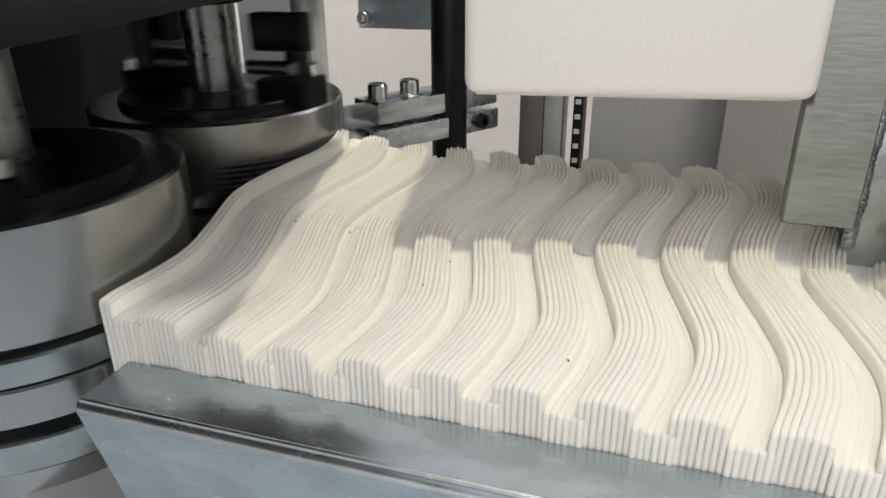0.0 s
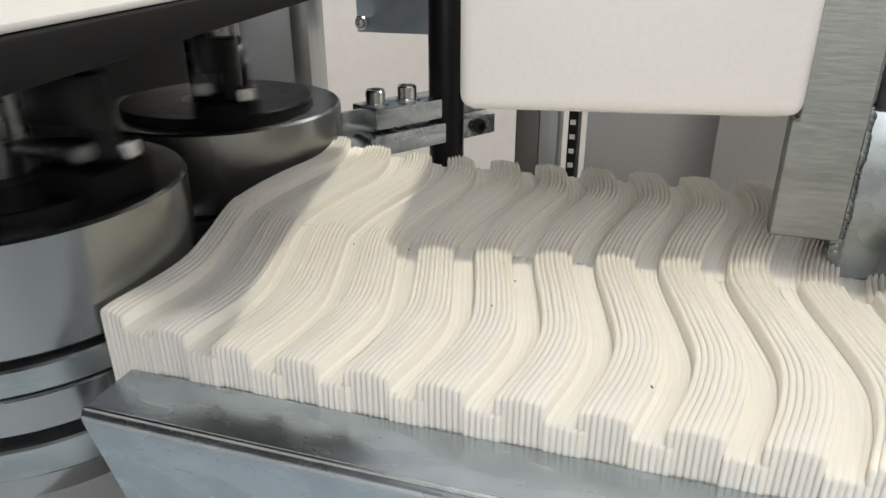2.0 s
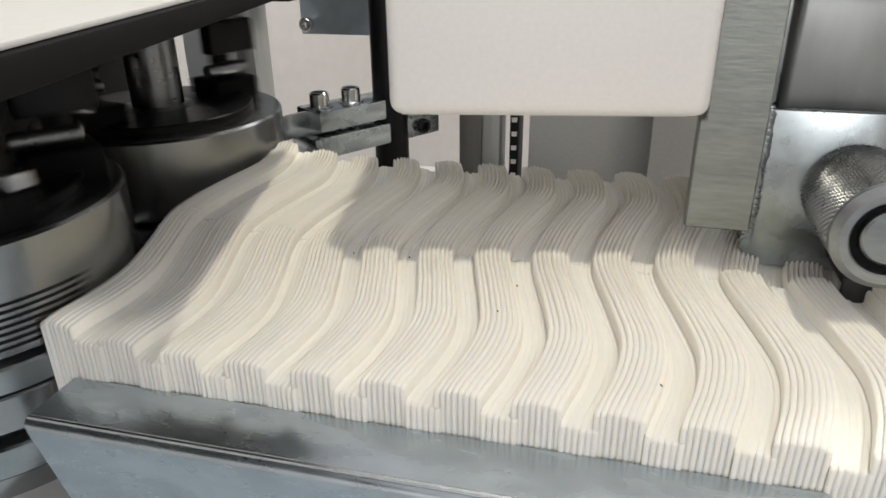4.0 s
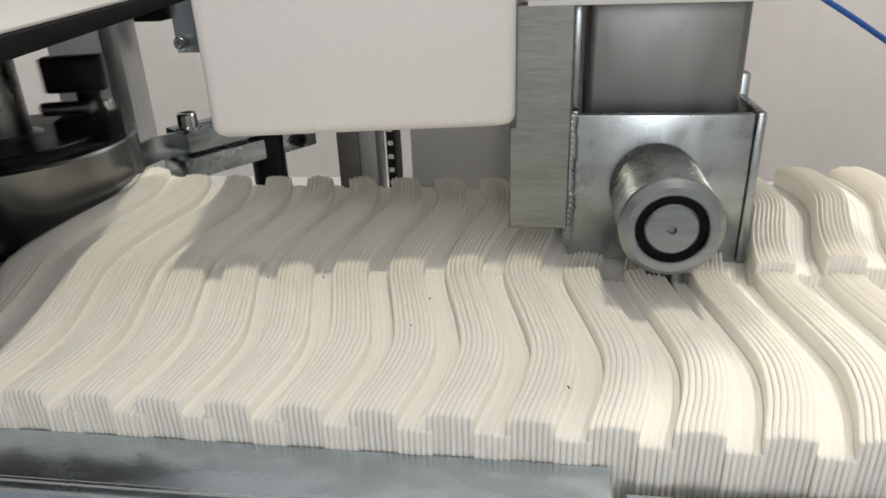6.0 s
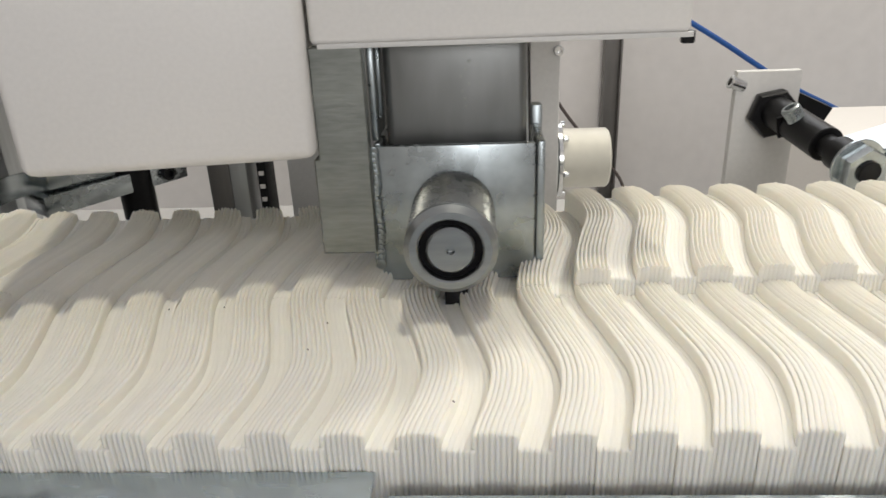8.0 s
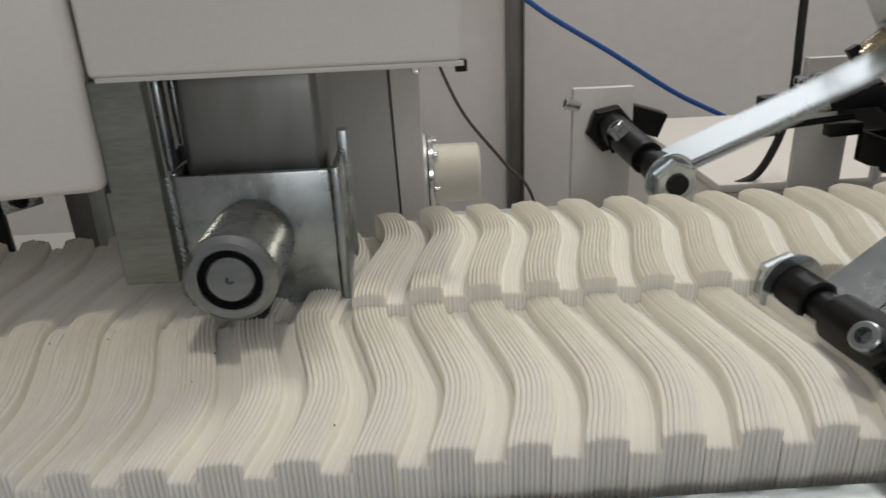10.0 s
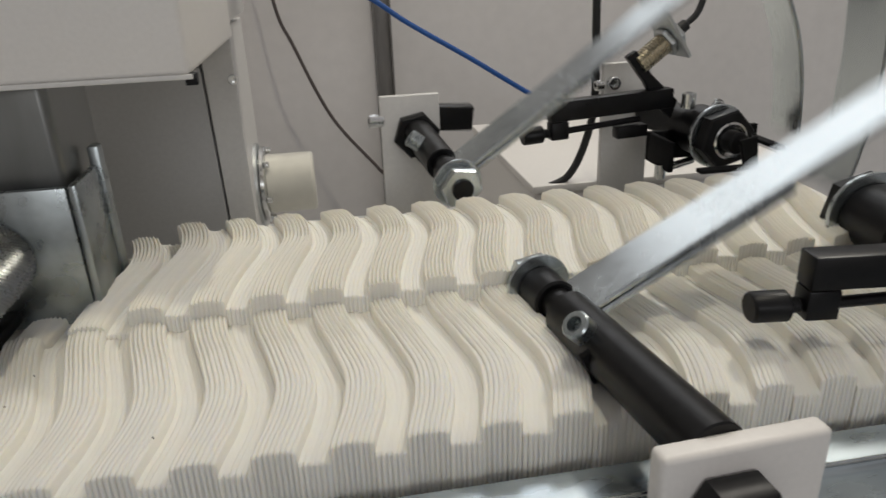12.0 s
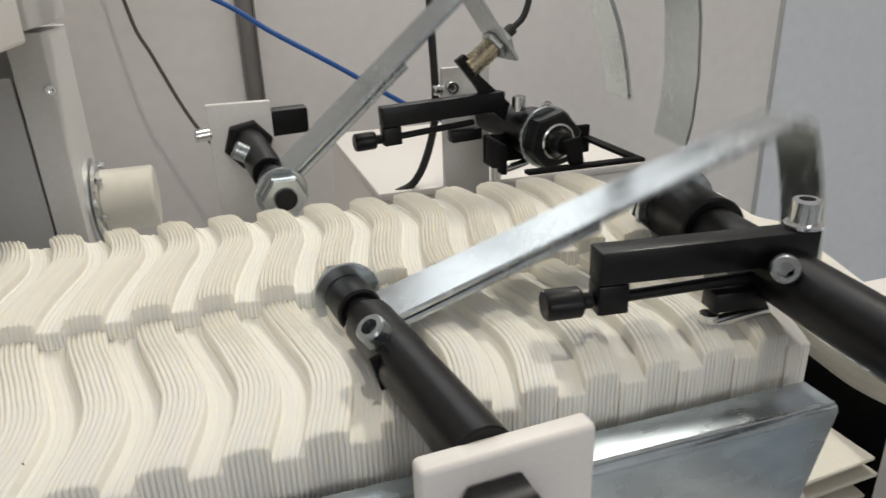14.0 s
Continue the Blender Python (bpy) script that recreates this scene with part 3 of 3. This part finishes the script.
NEAR_PIVOT, FAR_PIVOT = (0.2355, 0.0, 0.0440), (0.2195, 0.13, 0.058)
near_arm = swing_arm("swing_arm", NEAR_PIVOT, -0.004, -0.106, -0.010, "zinc plated swing arm on a black shaft over the near lane", 1, 0.241)
far_arm = swing_arm("swing_arm", FAR_PIVOT, 0.024, 0.098, 0.036, "zinc plated swing arm on a black shaft over the far lane", -1, 0.226)


def turned(pts, length):
    c, d = math.cos(radians(38)), math.sin(radians(38))
    return [(x * c + z * d + length - 0.205, -x * d + z * c) for x, z in pts]


part("link_strip", strip(turned([(0.196, 0.106), (0.23, 0.104), (0.262, 0.101)], 0.226), 0.024 - 0.010, 0.024 + 0.010, 0.0026), ZINC, far_arm, "short cross strip at the bend")
part("pusher_strip", strip(turned([(0.2635, 0.108), (0.272, 0.080), (0.280, 0.050), (0.286, 0.010), (0.2865, -0.022), (0.284, -0.042)], 0.226), 0.024 - 0.018, 0.024 + 0.018, 0.0028), ZINC, far_arm, "wide curved pusher strip")
part("stud_end", rod((0, -0.0025, 0), (0, -0.0060, 0), 0.0064, 24), BLACK, far_arm)
blk = box(0.006, 0.044, 0.106, 0.116, -0.002, 0.016, 0.001)
bmesh.ops.transform(blk, matrix=pose(0, 0, 0, 0, 40, 0), verts=blk.verts)
part("clamp_block", blk, BLACK, far_arm, "black clamp block behind the plate")
part("block_screw", cap_screw((-0.014, 0.110, 0.018), (-0.022, 0.110, 0.024), 0.0045), CHROME, far_arm)


def pivot_plates():
    f = thing("pivot_plate", (0.204, 0.232, -0.05), "light grey pivot plate behind the lane carrying a shaft", "plate")
    part("plate", box(-0.021, 0.021, 0.0, 0.007, 0, 0.145, 0.0008), LIGHTGREY, f)
    part("hex_nut", hexa((0.0035, -0.0002, 0.118), (0.0035, -0.010, 0.118), 0.0285, turn=0.2), BLACK, f, "large black hexagon nut")
    n = thing("pivot_plate", (0.254, -0.104, -0.03), "white painted pivot plate in front of the rail", "plate", turn=3)
    part("plate", box(-0.027, 0.027, -0.008, 0.0, 0, 0.083, 0.002, 3), WHITE, n)
    part("hex_nut", hexa((-0.006, -0.0082, 0.061), (-0.006, -0.020, 0.061), 0.028, turn=0.0), BLACK, n, "large black hexagon nut")
    part("hex_nut", hexa((-0.006, 0.0002, 0.068), (-0.006, 0.006, 0.068), 0.026, turn=0.4), BLACK, n, "dark hexagon nut behind the plate")


pivot_plates()


# ---------------------------------------------------------------- sensor shafts
def bar_block(parent, m):
    """Black adjusting bar with a slot and a thumb screw."""
    bars = [("adjusting_bar", box(-0.075, 0.012, -0.005, 0.005, 0.000, 0.013, 0.0008), BLACK, "black slotted adjusting bar"),
            ("bar_foot", box(-0.075, -0.063, -0.0048, 0.0048, -0.012, -0.0003, 0.0008), BLACK, ""),
            ("guide_pin", rod((-0.064, 0, -0.0075), (-0.01, 0, -0.0055), 0.0022, 12), BLACK, ""),
            ("thumb_screw", rod((-0.0755, 0, -0.0075), (-0.080, 0, -0.0075), 0.0030, 14), BLACK, ""),
            ("thumb_head", lathe([(0, 0.0050), (0.0008, 0.0058), (0.013, 0.0058), (0.014, 0.0050)], (-0.080, 0, -0.0075), (-0.2, 0, -0.0075), 20), BLACK, "knurled black thumb screw"),
            ("slide_block", box(-0.028, -0.006, -0.0046, 0.0046, -0.017, -0.009, 0.0008), BLACK, "")]
    for nme, bm, mt, lab in bars:
        bmesh.ops.transform(bm, matrix=m, verts=bm.verts)
        part(nme, bm, mt, parent, lab)


def far_sensor():
    p = thing("sensor_post", (0.370, 0.245, -0.05), "light grey post plate behind the far lane", "plate")
    part("plate", box(-0.018, 0.019, 0.0, 0.007, 0, 0.156, 0.0008), LIGHTGREY, p)
    part("screw", cap_screw((-0.012, 0.0, 0.142), (-0.012, -0.006, 0.142), 0.005), CHROME, p)
    part("screw", cap_screw((-0.018, 0.003, 0.140), (-0.024, 0.003, 0.140), 0.004), CHROME, p)
    s = thing("bearing_shaft", (0.396, 0.138, 0.069), "black shaft with bearing, hexagon nut and sensor bracket", "shaft", turn=4)
    part("shaft", rod((0, 0.006, 0), (0, 0.105, 0), 0.0125, 28), BLACK, s)
    part("split_collar", lathe([(0, 0.0155), (0.001, 0.0165), (0.020, 0.0165), (0.021, 0.0155)], (0, 0.022, 0.0), (0, 0.2, 0), 32), BLACK, s)
    part("washer", rod((0, 0.020, 0), (0, 0.017, 0), 0.0205, 36, 0.0005), ZINC, s)
    part("hex_nut", hexa((0, 0.0165, 0), (0, 0.006, 0), 0.0335, turn=0.25), BLACK, s, "large black hexagon nut")
    part("bearing_ring", lathe([(0, 0.0118), (0.002, 0.0118), (0.0024, 0.0105), (0.0008, 0.0085)], (0, 0.006, 0), (0, -0.1, 0), 32), CHROME, s, "bright bearing ring")
    part("stub", lathe([(0, 0.0070), (0.010, 0.0070), (0.011, 0.0060), (0.011, 0.0012), (0.008, 0.0010), (0.008, 0)], (0, 0.006, 0), (0, -0.1, 0), 24), BLACK, s)
    bar_block(s, pose(-0.028, 0.052, 0.0140, 0, -2, 0))
    part("screw", cap_screw((-0.012, 0.036, 0.016), (-0.012, 0.036, 0.026), 0.0045), CHROME, s)
    part("screw", cap_screw((0.004, 0.030, 0.015), (0.006, 0.028, 0.021), 0.0035), CHROME, s)
    part("small_link", rod((-0.03, 0.034, -0.024), (-0.006, 0.034, -0.019), 0.0026, 12), CHROME, s)
    part("link_screw", cap_screw((-0.03, 0.034, -0.020), (-0.03, 0.034, -0.030), 0.0036), CHROME, s)
    # sensor with holder plate
    part("sensor_arm", plate_xz([(-0.050, 0.049), (-0.043, 0.053), (-0.032, 0.038), (-0.010, 0.018), (-0.014, 0.006), (-0.026, 0.016), (-0.036, 0.032)], 0.052, 0.057), BLACK, s, "black sensor arm")
    q = Vector((-0.040, 0.055, 0.043))
    d = Vector((0.80, 0.06, 0.56)).normalized()
    sn = part("sensor_body", rod(q, q + d * 0.034, 0.0068, 24), BRASS, s, "threaded nickel plated sensor")
    for i in range(9):
        c = q + d * (0.003 + i * 0.0022)
        part("thread", rod(c, c + d * 0.0012, 0.0073, 20, 0.0003), BRASS, sn)
    c = q + d * 0.022
    part("sensor_nut", hexa(c, c + d * 0.004, 0.018), ALU, sn)
    own = bmesh.new()
    bmesh.ops.create_cube(own, size=1, matrix=Matrix.Translation(c + d * 0.0058) @ d.to_track_quat("Z", "Y").to_matrix().to_4x4() @ pose(0.0, 0.010, 0) @ Matrix.Diagonal((0.026, 0.048, 0.0028, 1)))
    bmesh.ops.bevel(own, geom=own.edges[:], offset=0.0005, segments=1, affect="EDGES")
    part("holder_plate", own, ALU, s, "light metal sensor plate")
    part("sensor_nut", hexa(c + d * 0.0075, c + d * 0.0115, 0.018), ALU, sn)
    part("cable_gland", rod(q + d * 0.034, q + d * 0.042, 0.0040, 16), RUBBER, sn)
    e0 = q + d * 0.041
    part("cable", tube([e0, e0 + d * 0.012 + Vector((0, 0, 0.002)), e0 + Vector((0.018, 0.006, 0.030)), e0 + Vector((0.026, 0.014, 0.075))], 0.0022), RUBBER, sn)
    # paper guide under the shaft
    g = thing("paper_guide", (0.40, 0.155, 0.05), "black folded paper guide frame on the far lane", "guide")
    part("rear_wall", box(-0.036, 0.046, 0.036, 0.040, -0.004, 0.016, 0.0005), MATTE, g)
    part("side_bar", box(-0.0355, 0.046, -0.036, -0.029, 0.006, 0.0085, 0.0005), MATTE, g)
    part("cross_bar", box(-0.036, -0.0325, 0.004, 0.0355, -0.004, 0.016, 0.0005), MATTE, g)
    part("cross_bar", box(0.0385, 0.046, -0.0285, 0.0355, 0.006, 0.0085, 0.0005), MATTE, g)
    part("finger", plate_xz([(-0.006, 0.0087), (0.004, 0.0087), (0.001, 0.026), (-0.010, 0.024)], -0.033, -0.030), MATTE, g)


far_sensor()


def near_sensor():
    s = thing("bearing_shaft", (0.408, 0.03, 0.056), "black shaft with adjusting bar beside the near lane end", "shaft", turn=-7)
    part("washer", rod((0, 0.006, 0), (0, 0.003, 0), 0.0215, 36, 0.0005), ZINC, s)
    part("rear_nut", hexa((0, 0.017, 0), (0, 0.0062, 0), 0.0335, turn=0.3), BLACK, s)
    part("split_collar", lathe([(0, 0.0155), (0.001, 0.0165), (0.034, 0.0165), (0.035, 0.0155)], (0, 0.003, 0.0), (0, -0.2, 0), 32), BLACK, s)
    part("long_shaft", rod((0, -0.0325, 0.0), (0.0, -0.19, 0.0), 0.0122, 32), BLACK, s)
    bar_block(s, pose(0.0, -0.080, 0.005, 0, 0, 0) @ Matrix.Diagonal((1.06, 1.15, 1.06, 1)))
    part("screw", cap_screw((0.008, -0.080, 0.0205), (0.008, -0.080, 0.0305), 0.0056), CHROME, s, "bright socket screw")
    part("screw_washer", rod((0.008, -0.080, 0.0190), (0.008, -0.080, 0.0208), 0.0075, 24, 0.0003), CHROME, s)
    part("clamp_screw", cap_screw((-0.007, -0.0925, 0.008), (-0.0135, -0.1015, 0.0115), 0.0054), GALV, s, "bright socket screw")
    part("small_link", rod((-0.030, -0.082, -0.019), (-0.004, -0.082, -0.015), 0.0028, 12), CHROME, s)
    part("link_screw", cap_screw((-0.03, -0.082, -0.014), (-0.03, -0.082, -0.023), 0.0038), CHROME, s)


near_sensor()


# ---------------------------------------------------------------- hoses and cables
def lines():
    solo("air_hose", tube([(-0.024, 0.85, 0.294), (0.103, 0.85, 0.193), (0.217, 0.85, 0.138), (0.282, 0.85, 0.094), (0.375, 0.85, 0.038), (0.483, 0.85, -0.03), (0.609, 0.85, -0.099), (0.686, 0.85, -0.2), (0.711, 0.85, -0.428)], 0.0040), BLUE, "blue plastic air hose hanging behind the machine", "hose")
    solo("thin_wire", tube([(0.0403, 1.03, 0.3866), (0.0742, 1.03, 0.1328), (0.1008, 1.03, 0.0516), (0.1554, 1.03, -0.0768), (0.2336, 1.03, -0.1801), (0.2911, 1.03, -0.2627), (0.3428, 1.03, -0.5283)], 0.0030), WIRE, "thin brown wire hanging behind the machine", "wire")
    solo("sensor_cable", tube([(0.345, 0.255, 0.35), (0.347, 0.255, 0.155), (0.349, 0.255, 0.085), (0.344, 0.255, 0.050), (0.330, 0.255, 0.020), (0.305, 0.255, 0.006), (0.29, 0.255, -0.03), (0.29, 0.255, -0.11)], 0.0030), RUBBER, "black sensor cable hanging behind the lane", "cable")
    w = thing("rear_cover", (0.45, 0.38, -0.2), "white painted low cover behind the far lane", "cover")
    part("shell", box(-0.15, 0.08, -0.13, 0.10, 0, 0.208, 0.004, 3), WHITE, w)
    part("lid", box(-0.151, 0.081, -0.131, 0.101, 0.2082, 0.215, 0.002, 2), WHITE, w)


lines()


# ---------------------------------------------------------------- the paper
COUNT, RAISED, STEP = 14, 8, 0.0056
LEFT_END, RIGHT_END = -0.270, 0.402
Y_FRONT, Y_CUT, Y_BACK = -0.064, 0.0265, 0.117
THICK = 0.0256 / COUNT

# the lane spreads a little as it moves on: place of a bundle against its running number
LANE_N, LANE_X = [0.0], [-0.64]
while LANE_X[-1] < 0.9:
    p = 0.0233 + 0.0021 * min(1.0, max(0.0, (LANE_X[-1] + 0.12) / 0.22))
    LANE_N.append(LANE_N[-1] + 0.05)
    LANE_X.append(LANE_X[-1] + 0.05 * p)
# the feed runs up slowly to its working pace
FEED = [(0, -0.1545), (1, -0.1425), (2, -0.1285), (4.5, -0.0955), (6, -0.0695), (7.5, -0.0425), (10, 0.0075), (12.5, 0.054), (14, 0.084)]
FEED_N = [float(np.interp(x, LANE_X, LANE_N)) for _, x in FEED]


def lane_x(k, t):
    """Place along the lane of bundle k at time t."""
    return float(np.interp(k + np.interp(t, [f[0] for f in FEED], FEED_N), LANE_N, LANE_X))


def lane_time(k, x):
    """When bundle k comes to x, or None within the shot."""
    for i in range(421):
        if lane_x(k, i / 30) >= x:
            return i / 30
    return None


def bow(y):
    """How far a sheet bows along the lane at y."""
    knots = [(-0.096, -0.0060), (-0.080, -0.0042), (-0.064, -0.0015), (-0.046, 0.0036), (-0.028, 0.0054), (-0.008, 0.0012), (0.022, -0.0065), (0.040, -0.0056), (0.060, -0.001), (0.082, 0.0050), (0.100, 0.0040), (0.118, -0.0012), (0.13, -0.004), (0.145, -0.006)]
    for i in range(1, len(knots) - 2):
        (a, p), (b, q), (c, r), (d, v) = knots[i - 1:i + 3]
        if b <= y <= c:
            t = (y - b) / (c - b)
            m0, m1 = (r - p) / (c - a) * (c - b), (v - q) / (d - b) * (c - b)
            return (2 * t ** 3 - 3 * t * t + 1) * q + (t ** 3 - 2 * t * t + t) * m0 + (3 * t * t - 2 * t ** 3) * r + (t ** 3 - t * t) * m1
    return 0.0


def sheet_mesh(y0, y1, z0, z1, seed, front, ridge):
    """One folded sheet standing on edge: a thin bowed slab with a rounded upper fold and rounded ends."""
    rng = random.Random(seed)
    n = 22
    bm = bmesh.new()
    rows = []
    dz, de = rng.uniform(-0.00014, 0.00014), rng.uniform(-0.00016, 0.00016)
    tail = rng.uniform(-0.0005, 0.0005)
    ph, am = rng.uniform(0, 6.28), rng.uniform(0.00003, 0.00010)
    for i in range(n + 1):
        t = i / n
        t = 0.5 - 0.5 * math.cos(math.pi * t) if i not in (0, n) else t
        end = i if front else n - i
        y = y0 + (y1 - y0) * t + (de if end == 0 else 0)
        w = THICK * (0.505 if end == 0 else 0.515 if end == 1 else 0.53)
        x = bow(y) + am * math.sin(ph + 55 * y)
        zt = z0 + (z1 - z0) * t + dz + tail * t * t + 0.00012 * math.sin(ph * 2 + 80 * y)
        zt -= 0.0016 * math.exp(-abs(y - (y0 if front else y1)) / 0.0045)
        # folds flatten towards the pressed front face, and open at the other end
        open_end = min(1, max(0, t - 0.30) / 0.60) if front else 1.0
        d = ridge * (0.22 + 0.78 * open_end)
        out = 0.0
        if i in (0, n):
            zt -= 0.0004
            d = 0.0013
            out = 0.0003 if i == n else -0.0003
        ring = ((-1, 0.0005, 0), (-1, zt - d, 0), (-0.62, zt - 0.32 * d, 0.7), (0, zt, 1), (0.62, zt - 0.32 * d, 0.7), (1, zt - d, 0), (1, 0.0005, 0), (0, 0.0005, 1))
        rows.append([bm.verts.new((x + a * w, y + c * out, b)) for a, b, c in ring])
    for A, B in zip(rows, rows[1:]):
        for k in range(8):
            bm.faces.new((A[k], A[(k + 1) % 8], B[(k + 1) % 8], B[k]))
    for R in (rows[0], rows[-1]):
        bm.faces.new((R[0], R[1], R[2], R[3], R[7]))
        bm.faces.new((R[3], R[4], R[5], R[6], R[7]))
    return mesh_of("sheet", bm, PAPER, 60)


VARIANTS = 8
NEAR_UP = [sheet_mesh(Y_FRONT, Y_CUT, 0.0375, 0.0435, 10 + i, True, 0.0015) for i in range(VARIANTS)]
NEAR_LOW = [sheet_mesh(Y_FRONT - 0.001, Y_CUT, 0.0375 - STEP, 0.0435 - STEP, 30 + i, True, 0.00022) for i in range(VARIANTS)]
FAR_UP = [sheet_mesh(Y_CUT + 0.0001, Y_BACK, 0.0435, 0.0500, 10 + i, False, 0.0020) for i in range(VARIANTS)]
FAR_LOW = [sheet_mesh(Y_CUT + 0.0001, Y_BACK, 0.0435 - STEP, 0.0500 - STEP, 30 + i, False, 0.00028) for i in range(VARIANTS)]

FIRST, LAST = -16, 21
BUNDLES = []


def paper_bundles():
    for lane, ups, lows in (("near", NEAR_UP, NEAR_LOW), ("far", FAR_UP, FAR_LOW)):
        for k in range(FIRST, LAST + 1):
            b = thing("paper_bundle", (lane_x(k, 0), 0, 0), "bundle of folded cream paper towels standing in the %s lane" % lane, "paper bundle", "paper bundles in the %s lane" % lane)
            sheets = []
            rng = random.Random(700 + k)
            for i in range(COUNT):
                up = i < RAISED
                ob = new("sheet", rng.choice(ups if up else lows))
                ob.parent = b
                x = (i - (RAISED - 1) / 2) * THICK
                u = (i - (RAISED - 1) / 2) / ((RAISED - 1) / 2) if up else (i - RAISED) / (COUNT - RAISED - 1)
                z = 0.0004 - 0.0011 * u * u if up else 0.0003 - 0.0007 * u
                ob.location = (x, 0, z)
                sheets.append((ob, x, z))
            BUNDLES.append((lane, k, b, sheets))


paper_bundles()


def flecks():
    for x, y in ((-0.086, -0.003), (-0.154, 0.009), (-0.131, 0.010), (-0.090, -0.021), (-0.0358, -0.050)):
        k = min(range(FIRST, LAST + 1), key=lambda q: abs(lane_x(q, 6) - x))
        b = next(q[2] for q in BUNDLES if q[0] == "near" and q[1] == k)
        lx = x - lane_x(k, 6)
        own = bmesh.new()
        bmesh.ops.create_icosphere(own, subdivisions=1, radius=1, matrix=Matrix.LocRotScale((lx, y, 0.0375 + 0.006 * (y - Y_FRONT) / (Y_CUT - Y_FRONT) + 0.0002), Euler((0, 0, 0.5)), (0.0003, 0.0009, 0.0003)))
        part("fleck", own, WIRE, b, "dark fleck in the paper")


flecks()


def lane_shift(lane, x):
    """The far lane dips under the bracket and is lifted after the blade, the near lane hardly."""
    t = min(1, max(0, (x - 0.0) / 0.075))
    t = t * t * (3 - 2 * t)
    u = min(1, max(0, (x + 0.275) / 0.05))
    settle = 0.006 * (1 - u * u * (3 - 2 * u))
    p = min(1, max(0, 1 - abs(x - 0.004) / 0.066))
    dip = 0.006 * min(1, 1.8 * p * p * (3 - 2 * p))
    return (0.0072 * t + settle - dip, 0) if lane == "far" else (-0.0005 * t + settle - 0.2 * dip, 0)


# ---------------------------------------------------------------- what moves
def swing(t, start, rise, stay, fall, period=1.90):
    """0 when the arm is down, 1 when it is up."""
    u = (t - start) % period

    def ease(a):
        a = min(1, max(0, a))
        return a * a * (3 - 2 * a)
    return ease(u / rise) * (1 - ease((u - stay) / fall))


def motions():
    for ob, c, sign, ph in ((near_rotor, NEAR_C, -1, 274), (far_rotor, FAR_C, 1, 0)):
        walk(ob, [(i * 0.1, pose(*c, 0, 0, 0, ph + sign * i * 360 / 7)) for i in range(141)])
    times = [i * 0.05 for i in range(281)]
    for ob, at, tilt, yaw, beat, low, high in ((near_arm, NEAR_PIVOT, -1, 7, (13.41, 0.12, 0.39, 0.20), -14, -36), (far_arm, FAR_PIVOT, 7, 7, (13.71, 0.28, 0.68, 0.20), -15.5, -41)):
        walk(ob, [(t, pose(*at, tilt, 0, yaw) @ pose(0, 0, 0, 0, low + (high - low) * swing(t, *beat), 0)) for t in times])
    for lane, k, b, sheets in BUNDLES:
        t_out = lane_time(k, RIGHT_END)
        if t_out is None:
            t_out = 99.0
        rows = [(i * 0.4, pose(lane_x(k, i * 0.4), 0, lane_shift(lane, lane_x(k, i * 0.4))[0])) for i in range(36) if i * 0.4 < t_out - 0.02]
        if t_out < 14:
            xs = 0.66 + 0.004 * k if k % 2 else 0.64 + 0.004 * k
            lift = lane_shift(lane, RIGHT_END)[0]
            rows += [(t_out, pose(RIGHT_END, 0, lift)), (t_out + 0.4, pose(RIGHT_END + 0.045, 0, lift - 0.010, 0, 35, 0)),
                     (t_out + 0.8, pose(RIGHT_END + 0.10, 0, 0.02, 0, 80, 0)), (t_out + 1.4, pose(xs, 0, 0.035 + 0.03 * ((24 - k) % 6), 0, 90, 0)), (15.6, pose(xs, 0, 0.035 + 0.03 * ((24 - k) % 6), 0, 90, 0))]
        if len(rows) < 2:
            rows.append((14.0, rows[0][1]))
        walk(b, rows)
        for ob, x, z in sheets:
            tb = lane_time(k, LEFT_END - x)
            tb = 20.0 if tb is None else tb
            if tb > 0:
                tb = max(tb, 0.2)
                keys = [(0.0, pose(x, 0, -0.16)), (tb - 0.134, pose(x, 0, -0.16)), (tb, pose(x, 0, z)), (max(14.0, tb + 0.1), pose(x, 0, z))]
                walk(ob, keys)


motions()
